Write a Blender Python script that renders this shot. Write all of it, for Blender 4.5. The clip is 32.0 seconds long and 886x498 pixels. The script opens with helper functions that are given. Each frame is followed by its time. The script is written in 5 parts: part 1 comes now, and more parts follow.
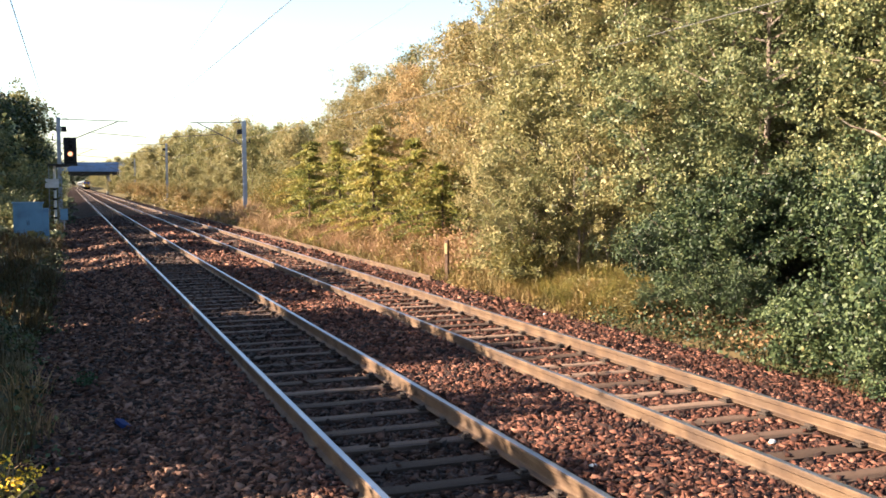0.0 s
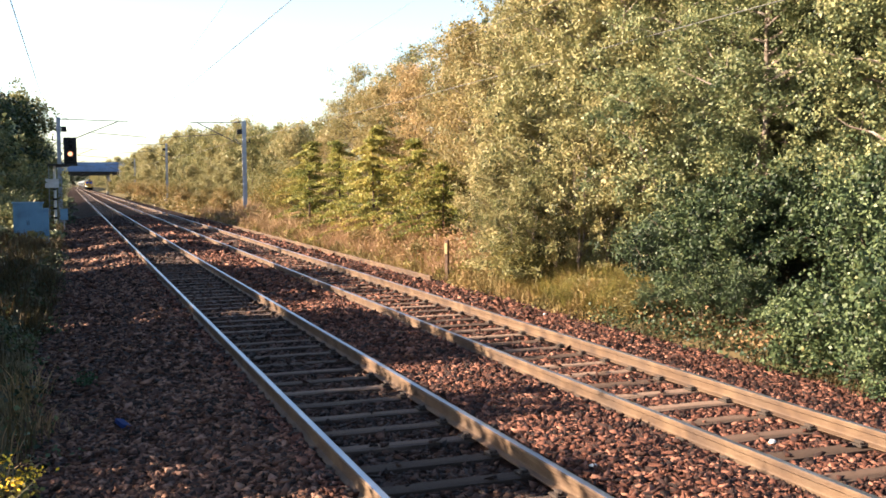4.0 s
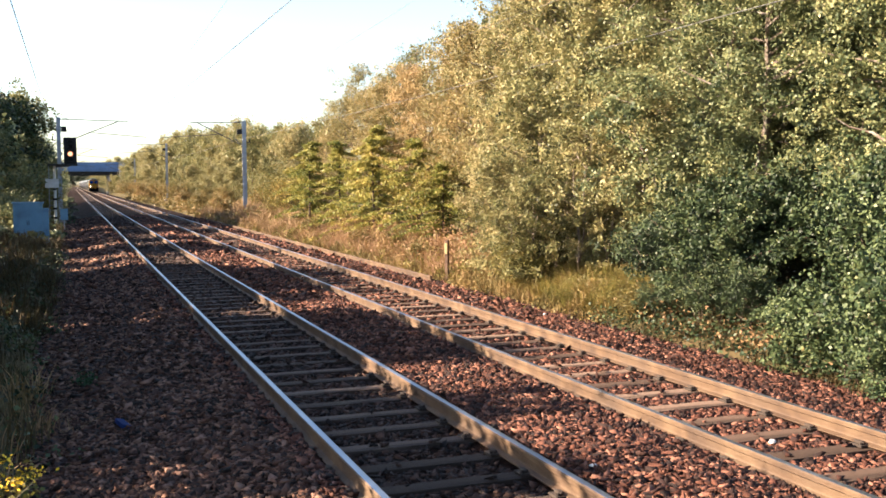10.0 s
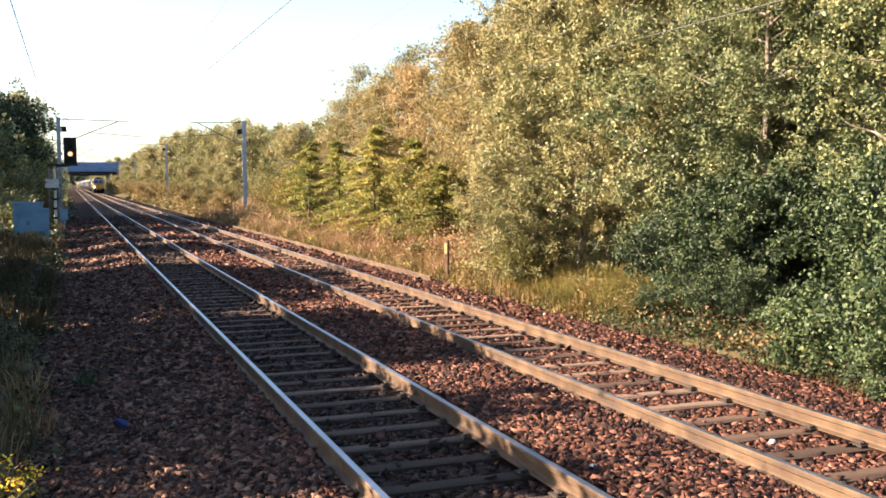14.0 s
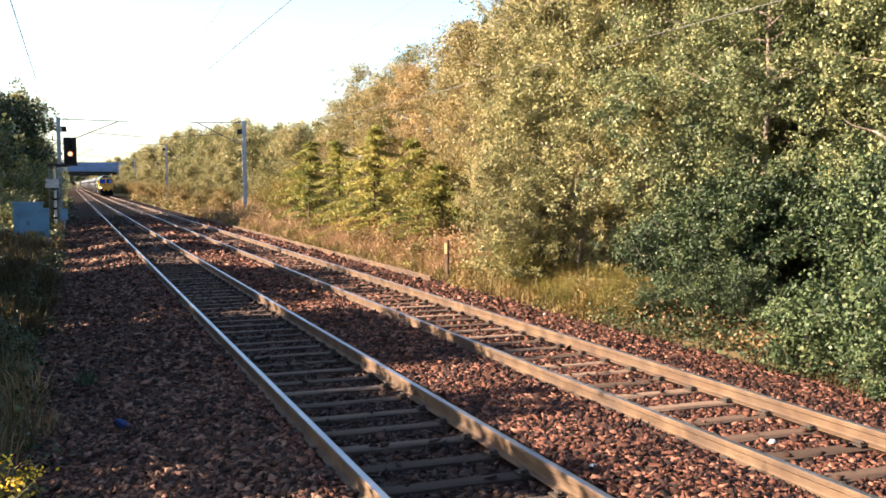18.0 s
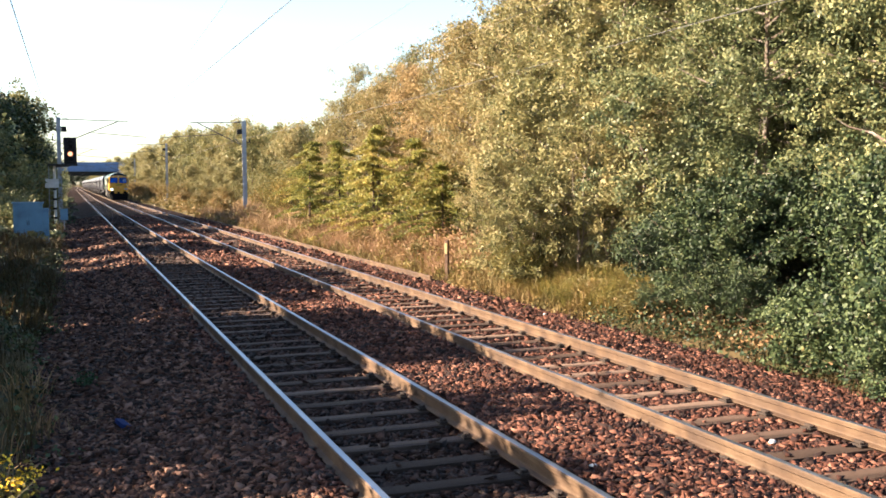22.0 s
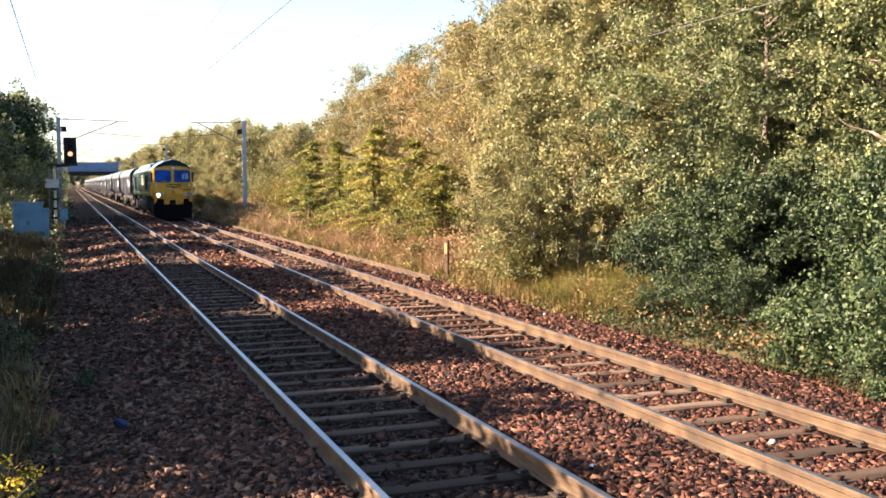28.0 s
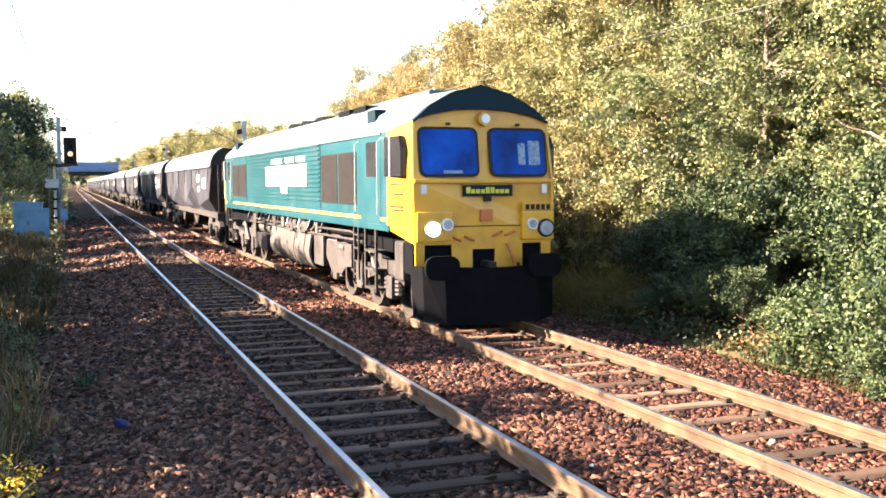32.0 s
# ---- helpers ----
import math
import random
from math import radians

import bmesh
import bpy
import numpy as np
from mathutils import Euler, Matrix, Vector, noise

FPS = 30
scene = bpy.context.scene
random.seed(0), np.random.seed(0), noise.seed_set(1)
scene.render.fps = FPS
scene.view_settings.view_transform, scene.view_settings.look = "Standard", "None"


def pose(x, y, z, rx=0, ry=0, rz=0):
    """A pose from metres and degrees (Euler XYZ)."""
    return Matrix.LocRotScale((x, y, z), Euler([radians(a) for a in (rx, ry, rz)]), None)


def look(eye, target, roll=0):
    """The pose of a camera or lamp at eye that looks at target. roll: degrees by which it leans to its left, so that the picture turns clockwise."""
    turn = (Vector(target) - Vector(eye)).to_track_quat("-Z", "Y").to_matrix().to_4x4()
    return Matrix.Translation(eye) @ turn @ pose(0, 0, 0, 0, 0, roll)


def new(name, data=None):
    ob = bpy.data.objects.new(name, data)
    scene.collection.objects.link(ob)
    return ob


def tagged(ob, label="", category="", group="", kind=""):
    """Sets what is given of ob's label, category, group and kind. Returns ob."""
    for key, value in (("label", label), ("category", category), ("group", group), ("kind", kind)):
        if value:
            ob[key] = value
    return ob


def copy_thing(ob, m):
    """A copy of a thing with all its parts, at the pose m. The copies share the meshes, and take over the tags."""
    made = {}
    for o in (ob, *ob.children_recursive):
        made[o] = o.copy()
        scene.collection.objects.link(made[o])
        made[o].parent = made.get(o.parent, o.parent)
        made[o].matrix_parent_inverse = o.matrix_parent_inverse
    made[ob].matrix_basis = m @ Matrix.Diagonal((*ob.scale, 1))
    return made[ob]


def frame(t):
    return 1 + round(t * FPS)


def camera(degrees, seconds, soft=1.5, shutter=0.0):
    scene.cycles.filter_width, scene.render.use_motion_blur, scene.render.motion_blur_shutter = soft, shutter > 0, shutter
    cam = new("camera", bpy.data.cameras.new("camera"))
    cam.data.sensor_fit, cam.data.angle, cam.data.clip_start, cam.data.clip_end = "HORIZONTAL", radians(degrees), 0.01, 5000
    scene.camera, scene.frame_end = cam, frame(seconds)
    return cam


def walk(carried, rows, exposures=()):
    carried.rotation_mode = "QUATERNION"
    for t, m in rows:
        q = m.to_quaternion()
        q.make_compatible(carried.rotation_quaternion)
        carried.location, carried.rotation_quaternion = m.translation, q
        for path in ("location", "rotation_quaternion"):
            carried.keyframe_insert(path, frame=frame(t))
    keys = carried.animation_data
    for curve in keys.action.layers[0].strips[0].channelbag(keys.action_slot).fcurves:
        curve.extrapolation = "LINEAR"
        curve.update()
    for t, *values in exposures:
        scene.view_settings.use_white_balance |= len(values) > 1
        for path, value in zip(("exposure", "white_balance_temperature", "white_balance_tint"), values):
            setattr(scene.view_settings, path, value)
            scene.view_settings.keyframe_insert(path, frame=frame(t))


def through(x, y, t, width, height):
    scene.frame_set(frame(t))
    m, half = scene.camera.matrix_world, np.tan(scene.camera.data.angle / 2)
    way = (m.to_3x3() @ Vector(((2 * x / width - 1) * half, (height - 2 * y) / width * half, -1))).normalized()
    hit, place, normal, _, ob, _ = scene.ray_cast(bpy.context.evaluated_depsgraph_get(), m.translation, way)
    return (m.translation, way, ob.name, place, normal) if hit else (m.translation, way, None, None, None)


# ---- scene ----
# One clear autumn day beside a double track railway. x: across the tracks, y: along them, z: up, rail tops at z = 0.

# ---- camera ----
cam = camera(47.83, 32.0, soft=1.7)
EYE = (-2.0716, 0.0, 2.2628)
VIEW = look(EYE, (EYE[0] + 0.34778, 0.93523, EYE[2] - 0.06632), -0.22)
walk(cam, [(0.0, VIEW), (32.0, VIEW)], exposures=[(0.0, 2.65), (29.5, 2.65), (31.0, 2.77), (31.5, 3.02), (32.0, 3.42)])

# ---- light ----
SUN_UP, SUN_AHEAD = 27.0, 14.0   # degrees above the horizon; degrees ahead of square-on from the left
TO_SUN = Vector((-math.cos(radians(SUN_AHEAD)) * math.cos(radians(SUN_UP)), math.sin(radians(SUN_AHEAD)) * math.cos(radians(SUN_UP)), math.sin(radians(SUN_UP))))
world = bpy.data.worlds.new("sky")
scene.world = world
world.use_nodes = True
sky = world.node_tree.nodes.new("ShaderNodeTexSky")
sky.sky_type, sky.sun_disc = "NISHITA", False
sky.sun_elevation = radians(SUN_UP)
sky.sun_rotation = math.atan2(TO_SUN.x, TO_SUN.y)
sky.air_density, sky.dust_density, sky.ozone_density = 1.0, 1.0, 1.2
background = world.node_tree.nodes["Background"]
background.inputs["Strength"].default_value = 0.06
world.node_tree.links.new(sky.outputs["Color"], background.inputs["Color"])
sun = new("sun", bpy.data.lights.new("sun", "SUN"))
sun.data.energy, sun.data.angle, sun.data.color = 5.4, radians(0.6), (1.0, 0.795, 0.6)
sun.matrix_world = look(TO_SUN * 50, (0, 0, 0))

# ---- materials ----
def material(name, colours, scale=8.0, rough=0.7, metal=0.0, bump=0.3, fine=60.0, stain=None, stain_scale=1.2, vary="", spec=0.5, stretch=(1, 1, 1), emit=0.0, coat=0.0, blend=0.35):
    """A procedural surface: colours blended by noise (or by a random value per piece), stains at a larger scale, fine relief."""
    m = bpy.data.materials.new(name)
    m.use_nodes = True
    n, link = m.node_tree.nodes, m.node_tree.links.new
    shader = n["Principled BSDF"]
    place = n.new("ShaderNodeTexCoord")
    mapping = n.new("ShaderNodeMapping")
    mapping.inputs["Scale"].default_value = stretch
    link(place.outputs["Object"], mapping.inputs["Vector"])

    def grain(size, detail=5.0):
        t = n.new("ShaderNodeTexNoise")
        t.inputs["Scale"].default_value, t.inputs["Detail"].default_value = size, detail
        link(mapping.outputs["Vector"], t.inputs["Vector"])
        return t.outputs["Fac"]
    ramp = n.new("ShaderNodeValToRGB")
    while len(ramp.color_ramp.elements) < len(colours):
        ramp.color_ramp.elements.new(0.5)
    lo, hi = (0.28, 0.74) if blend > 0.5 else (0.14, 0.82) if vary else (0.3, 0.7)
    for i, c in enumerate(colours):
        ramp.color_ramp.elements[i].position = lo + (hi - lo) * i / max(1, len(colours) - 1)
        ramp.color_ramp.elements[i].color = (*c, 1)
    value = grain(scale)
    if vary:
        info = n.new("ShaderNodeNewGeometry" if vary == "island" else "ShaderNodeObjectInfo")
        chance = info.outputs["Random Per Island" if vary == "island" else "Random"]
        mix = n.new("ShaderNodeMix")
        mix.inputs["Factor"].default_value = blend
        link(chance, mix.inputs["A"])
        link(value, mix.inputs["B"])
        value = mix.outputs["Result"]
    link(value, ramp.inputs["Fac"])
    colour = ramp.outputs["Color"]
    if stain:
        cut = n.new("ShaderNodeMapRange")
        cut.inputs["From Min"].default_value, cut.inputs["From Max"].default_value = 0.48, 0.68
        link(grain(stain_scale, 6.0), cut.inputs["Value"])
        over = n.new("ShaderNodeMix")
        over.data_type = "RGBA"
        link(cut.outputs["Result"], over.inputs["Factor"])
        link(colour, over.inputs["A"])
        over.inputs["B"].default_value = (*stain, 1)
        colour = over.outputs["Result"]
    link(colour, shader.inputs["Base Color"])
    wear = n.new("ShaderNodeMapRange")
    wear.inputs["To Min"].default_value, wear.inputs["To Max"].default_value = max(0.02, rough - 0.12), min(1.0, rough + 0.12)
    link(grain(fine * 0.5), wear.inputs["Value"])
    link(wear.outputs["Result"], shader.inputs["Roughness"])
    shader.inputs["Metallic"].default_value = metal
    shader.inputs["Specular IOR Level"].default_value = spec
    shader.inputs["Coat Weight"].default_value = coat
    if bump:
        relief = n.new("ShaderNodeBump")
        relief.inputs["Strength"].default_value, relief.inputs["Distance"].default_value = bump, 0.02
        link(grain(fine), relief.inputs["Height"])
        link(relief.outputs["Normal"], shader.inputs["Normal"])
    if emit:
        shader.inputs["Emission Color"].default_value = (*colours[0], 1)
        shader.inputs["Emission Strength"].default_value = emit
    return m


def leaf_material(name, colours, through=0.24, rough=0.52):
    """Leaves: a colour per leaf, some light let through."""
    m = material(name, colours, 1.0, rough, bump=0.0, vary="island", spec=0.24, blend=0.76)
    n, link = m.node_tree.nodes, m.node_tree.links.new
    shader = n["Principled BSDF"]
    info, shift, bright = n.new("ShaderNodeObjectInfo"), n.new("ShaderNodeHueSaturation"), n.new("ShaderNodeMapRange")
    bright.inputs["To Min"].default_value, bright.inputs["To Max"].default_value = 0.72, 1.2
    link(info.outputs["Random"], bright.inputs["Value"])
    link(bright.outputs["Result"], shift.inputs["Value"])
    hue = n.new("ShaderNodeMapRange")
    hue.inputs["To Min"].default_value, hue.inputs["To Max"].default_value = 0.515, 0.485
    link(info.outputs["Random"], hue.inputs["Value"])
    link(hue.outputs["Result"], shift.inputs["Hue"])
    link(shader.inputs["Base Color"].links[0].from_socket, shift.inputs["Color"])
    link(shift.outputs["Color"], shader.inputs["Base Color"])
    back = n.new("ShaderNodeBsdfTranslucent")
    link(shift.outputs["Color"], back.inputs["Color"])
    mix = n.new("ShaderNodeMixShader")
    mix.inputs["Fac"].default_value = through
    link(shader.outputs["BSDF"], mix.inputs[1])
    link(back.outputs["BSDF"], mix.inputs[2])
    link(mix.outputs["Shader"], n["Material Output"].inputs["Surface"])
    return m


SOIL = material("soil", [(0.0324, 0.0243, 0.0146), (0.0689, 0.0551, 0.0259), (0.0607, 0.0607, 0.0243)], 2.0, 0.95, bump=0.9, fine=14, stain=(0.1053, 0.0745, 0.0365), stain_scale=0.35, spec=0.08)
# bed colour taken near black to stand for the shade between stones
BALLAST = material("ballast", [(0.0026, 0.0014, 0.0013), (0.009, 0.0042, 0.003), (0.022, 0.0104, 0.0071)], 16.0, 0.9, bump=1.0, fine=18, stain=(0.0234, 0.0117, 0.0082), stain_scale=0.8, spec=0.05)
STONE = material("ballast_stone", [(0.0039, 0.0013, 0.0008), (0.017, 0.0048, 0.0025), (0.0393, 0.0114, 0.0056), (0.08502, 0.02904, 0.01646), (0.1959, 0.09095, 0.06079)], 7.0, 0.85, bump=0.6, fine=40, vary="island", spec=0.3)
# greyer mix for the stones left of the near track
GREYER_STONE = material("greyer_ballast_stone", [(0.0032, 0.0017, 0.0012), (0.0177, 0.0072, 0.0047), (0.0468, 0.0189, 0.0112), (0.0806, 0.0357, 0.0222), (0.1935, 0.107, 0.0733)], 7.0, 0.85, bump=0.6, fine=40, vary="island", spec=0.3)
# darker stones: the shade down between the near sleepers is in the colour
CRIB_STONE = material("shaded_crib_stone", [(0.004, 0.0023, 0.0019), (0.014, 0.0069, 0.0051), (0.0319, 0.0147, 0.0102), (0.06, 0.0302, 0.0204)], 7.0, 0.85, bump=0.6, fine=40, vary="island", spec=0.3)
PALE_STONE = material("pale_stone", [(0.4131, 0.3993, 0.3718), (0.5508, 0.537, 0.5095)], 20, 0.7)
TIMBER = material("weathered_timber", [(0.0385, 0.0241, 0.0169), (0.0885, 0.0556, 0.0397), (0.1654, 0.1111, 0.0814)], 5.0, 0.85, bump=0.6, fine=30, stain=(0.0323, 0.0198, 0.0134), stain_scale=2.0, vary="object", stretch=(0.25, 2.5, 2.5), spec=0.2)
# the same timber darkened: near track's shade put into the colour
SHADE_TIMBER = material("shaded_weathered_timber", [(0.0266, 0.018, 0.0139), (0.0638, 0.0438, 0.0339), (0.1222, 0.0877, 0.0696)], 5.0, 0.85, bump=0.6, fine=30, stain=(0.0149, 0.0092, 0.007), stain_scale=2.0, vary="object", stretch=(0.25, 2.5, 2.5), spec=0.2)
RUST = material("rusty_steel", [(0.035, 0.0175, 0.009), (0.073, 0.041, 0.0205), (0.105, 0.066, 0.036)], 3.0, 0.75, 0.1, bump=0.35, fine=70, stain=(0.0452, 0.0264, 0.0159), stain_scale=1.0)
POLISHED = material("polished_steel", [(0.27, 0.31, 0.38), (0.36, 0.4, 0.46)], 1.0, 0.4, 1.0, bump=0.0, fine=1.5)
CHAIR = material("dark_iron", [(0.0175, 0.0128, 0.0105), (0.0408, 0.0262, 0.0175)], 20, 0.8, 0.2, bump=0.4)
STEEL = material("galvanised_steel", [(0.2272, 0.2479, 0.2892), (0.3098, 0.3305, 0.3718)], 3.0, 0.55, 0.35, bump=0.1, stain=(0.179, 0.1859, 0.2066))
# cantilever tubes: steel coloured dark as if in shade
ARM = material("shaded_tube", [(0.0405, 0.0381, 0.0365), (0.081, 0.077, 0.0729)], 4, 0.7, 0.2, bump=0.1)
WIRE = material("wire", [(0.0486, 0.047, 0.0454), (0.081, 0.0794, 0.0778)], 6, 0.6, 0.2, bump=0)
DARK = material("black_paint", [(0.0049, 0.0049, 0.0057), (0.0113, 0.0105, 0.0105)], 8, 0.65, bump=0.1, spec=0.3)
INSULATOR = material("brown_porcelain", [(0.0175, 0.0117, 0.0117), (0.035, 0.0233, 0.0204)], 8, 0.25, bump=0.0)
CABINET = material("cabinet_paint", [(0.0911, 0.2187, 0.3596), (0.1215, 0.2754, 0.4277)], 2.0, 0.6, bump=0.08, stain=(0.0729, 0.162, 0.2527), stain_scale=1.5)
WHITE = material("white_paint", [(0.4374, 0.4374, 0.4228), (0.5468, 0.5468, 0.5249)], 5, 0.6, bump=0.1, stain=(0.3281, 0.3135, 0.277))
FADED = material("faded_cream_paint", [(0.2, 0.14, 0.05), (0.32, 0.24, 0.11)], 9, 0.7, bump=0.1, stain=(0.1134, 0.0729, 0.0405), stain_scale=8)
AMBER = material("amber_lens", [(1.0, 0.58, 0.34), (1.0, 0.6, 0.36)], 5, 0.3, bump=0, emit=0.24)
# emission for a ring that draws the glow round the signal lamp
AMBER_HALO = material("amber_halo", [(1.0, 0.22, 0.06), (1.0, 0.24, 0.08)], 5, 0.3, bump=0, emit=0.13)
CONCRETE = material("concrete", [(0.175, 0.1691, 0.1633), (0.2333, 0.2274, 0.2158)], 2.0, 0.85, bump=0.3, fine=40, stain=(0.1166, 0.1108, 0.105), stain_scale=0.5)
BLUEGREY = material("bridge_paint", [(0.0744, 0.1408, 0.2881), (0.0991, 0.1776, 0.3411)], 0.6, 0.6, bump=0.1, stain=(0.0595, 0.1103, 0.2198), stain_scale=0.3)
BARK = material("birch_bark", [(0.0642, 0.0437, 0.0321), (0.14, 0.105, 0.0816), (0.2916, 0.2624, 0.2333)], 5.0, 0.85, bump=0.5, stretch=(1, 1, 0.3))
BROWN_BARK = material("brown_bark", [(0.0408, 0.0262, 0.0175), (0.0875, 0.0583, 0.0408)], 8.0, 0.9, bump=0.6, stretch=(1, 1, 0.3))
BIRCH_LEAF = leaf_material("birch_leaf", [(0.0144, 0.019, 0.0124), (0.1028, 0.1059, 0.0451), (0.2212, 0.2066, 0.0848), (0.3137, 0.2628, 0.1205), (0.3703, 0.2912, 0.1547)])
GREEN_LEAF = leaf_material("green_leaf", [(0.0087, 0.0181, 0.0117), (0.0685, 0.0925, 0.0433), (0.1566, 0.1709, 0.0749), (0.2369, 0.2312, 0.103), (0.3084, 0.2795, 0.1404)])
BRONZE_LEAF = leaf_material("bronze_leaf", [(0.1035, 0.0966, 0.0449), (0.207, 0.1654, 0.07), (0.2923, 0.2077, 0.0871), (0.3896, 0.2838, 0.1452)])
SHRUB_LEAF = leaf_material("shrub_leaf", [(0.006, 0.012, 0.0062), (0.0249, 0.0439, 0.0186), (0.0618, 0.0857, 0.035), (0.1116, 0.1375, 0.0556), (0.1993, 0.1993, 0.0875)], 0.12)
DEEP_LEAF = leaf_material("deep_green_leaf", [(0.0033, 0.0076, 0.0046), (0.0175, 0.0328, 0.0137), (0.0524, 0.0721, 0.0286), (0.1256, 0.1355, 0.0512)], 0.1)
FERN_LEAF = leaf_material("fern_leaf", [(0.063, 0.068, 0.016), (0.126, 0.1148, 0.028), (0.207, 0.1573, 0.044), (0.288, 0.204, 0.064)])
RUSSET_GRASS = leaf_material("russet_grass", [(0.1445, 0.0984, 0.048), (0.221, 0.1394, 0.072), (0.306, 0.1968, 0.112), (0.357, 0.2542, 0.152)], 0.25, 0.7)
DRY_GRASS = leaf_material("dry_grass", [(0.0928, 0.0827, 0.0269), (0.1714, 0.1171, 0.047), (0.2428, 0.1653, 0.0739), (0.2142, 0.1102, 0.0538)], 0.2, 0.7)
GREEN_GRASS = leaf_material("rough_grass", [(0.0192, 0.0193, 0.007), (0.0459, 0.0359, 0.0127), (0.0994, 0.0664, 0.03)], 0.25, 0.7)
# colour of the block that stands in for a blue lens ghost
BLUE = material("ghost_blue", [(0.006, 0.014, 0.06), (0.012, 0.026, 0.1)], 9, 0.8, bump=0.1, spec=0.1)
BRAMBLE_LEAF = leaf_material("bramble_leaf", [(0.0591, 0.0589, 0.0201), (0.13, 0.1069, 0.0342), (0.2126, 0.1443, 0.0502), (0.2954, 0.1817, 0.0803)])
OLIVE_LEAF = leaf_material("olive_leaf", [(0.09, 0.098, 0.044), (0.16, 0.152, 0.062), (0.215, 0.19, 0.078), (0.28, 0.225, 0.098)], 0.3)
RUSSET_LEAF = leaf_material("russet_leaf", [(0.12, 0.07, 0.03), (0.2, 0.11, 0.055), (0.3, 0.16, 0.09), (0.28, 0.2, 0.07)])
LARCH_LEAF = leaf_material("larch_needles", [(0.0696, 0.0941, 0.0238), (0.1624, 0.1716, 0.0378), (0.2784, 0.2435, 0.0594), (0.3944, 0.321, 0.0972)], 0.3)
WEED_LEAF = leaf_material("weed_leaf", [(0.0072, 0.025, 0.0072), (0.018, 0.05, 0.015), (0.036, 0.07, 0.024)])
FLOWER = leaf_material("yellow_flower", [(0.6375, 0.425, 0.017), (0.765, 0.578, 0.0425)], 0.2, 0.6)


# ---- building helpers ----
def part(name, bm, mat, parent=None, label="", smooth=False):
    """Links a bmesh as one mesh object under a thing or a part."""
    me = bpy.data.meshes.new(name)
    bm.normal_update()
    bm.to_mesh(me)
    bm.free()
    for one in (mat if isinstance(mat, (list, tuple)) else [mat]):
        me.materials.append(one)
    if smooth:
        me.shade_smooth()
        me.set_sharp_from_angle(angle=radians(38))
    ob = new(name, me)
    ob.parent = parent
    return tagged(ob, label)


def raw(name, verts, faces, mat, parent=None):
    """A mesh object from arrays of corners and of faces that all have as many corners."""
    me = bpy.data.meshes.new(name)
    verts, faces = np.asarray(verts, np.float32), np.asarray(faces, np.int32)
    k = faces.shape[1]
    me.vertices.add(len(verts)), me.loops.add(faces.size), me.polygons.add(len(faces))
    me.vertices.foreach_set("co", verts.ravel())
    me.loops.foreach_set("vertex_index", faces.ravel())
    me.polygons.foreach_set("loop_start", np.arange(0, faces.size, k, dtype=np.int32))
    me.update(calc_edges=True)
    me.materials.append(mat)
    ob = new(name, me)
    ob.parent = parent
    return ob


def thing(name, m, label, category, group="", kind=""):
    """An Empty at the base of a thing, to carry its parts."""
    ob = new(name)
    ob.empty_display_size = 0.2
    ob.matrix_world = m
    return tagged(ob, label, category, group, kind)


def box(bm, x0, x1, y0, y1, z0, z1, bevel=0.0, m=None):
    made = bmesh.ops.create_cube(bm, size=1, matrix=(m or Matrix()) @ Matrix.LocRotScale(((x0 + x1) / 2, (y0 + y1) / 2, (z0 + z1) / 2), None, (abs(x1 - x0), abs(y1 - y0), abs(z1 - z0))))["verts"]
    if bevel:
        edges = {e for v in made for e in v.link_edges}
        bmesh.ops.bevel(bm, geom=list(edges), offset=bevel, segments=2, profile=0.7, affect="EDGES")
    return bm


def rod(bm, a, b, r, r2=None, sides=10, cap=True):
    a, b = Vector(a), Vector(b)
    turn = (b - a).to_track_quat("Z", "Y").to_matrix().to_4x4()
    bmesh.ops.create_cone(bm, cap_ends=cap, segments=sides, radius1=r, radius2=r if r2 is None else r2, depth=(b - a).length, matrix=Matrix.Translation((a + b) / 2) @ turn)
    return bm


def tube(bm, points, radii, sides=8):
    """A round bar that bends through the points."""
    rings = []
    pts = [Vector(p) for p in points]
    for i, c in enumerate(pts):
        along = (pts[min(i + 1, len(pts) - 1)] - pts[max(i - 1, 0)]).normalized()
        side = along.cross(Vector((0.3, 0.2, 1)) if abs(along.z) < 0.9 else Vector((1, 0.1, 0))).normalized()
        up = along.cross(side)
        r = radii[i] if isinstance(radii, (list, tuple)) else radii
        rings.append([bm.verts.new(c + r * (math.cos(a) * side + math.sin(a) * up)) for a in (2 * math.pi * k / sides for k in range(sides))])
    for a, b in zip(rings, rings[1:]):
        for k in range(sides):
            bm.faces.new((a[k], a[(k + 1) % sides], b[(k + 1) % sides], b[k]))
    bm.faces.new(rings[0][::-1]), bm.faces.new(rings[-1])
    return bm


def prism(bm, outline, a, b, axis="y"):
    """Extrudes an outline (x, z) along y from a to b, or (y, z) along x, or (x, y) along z."""
    put = {"y": lambda u, v, w: (u, w, v), "x": lambda u, v, w: (w, u, v), "z": lambda u, v, w: (u, v, w)}[axis]
    one = [bm.verts.new(put(u, v, a)) for u, v in outline]
    two = [bm.verts.new(put(u, v, b)) for u, v in outline]
    n = len(outline)
    for i in range(n):
        bm.faces.new((one[i], one[(i + 1) % n], two[(i + 1) % n], two[i]))
    bm.faces.new(one[::-1]), bm.faces.new(two)
    bmesh.ops.recalc_face_normals(bm, faces=bm.faces[-n - 2:])
    return bm


# ---- ground ----
LEFT_RAIL, GAUGE, FAR_RAIL = 0.0, 1.505, 3.3594     # rail heads: near track at 0, far track at 3.36
NEAR_MID, FAR_MID = GAUGE / 2, FAR_RAIL + GAUGE / 2
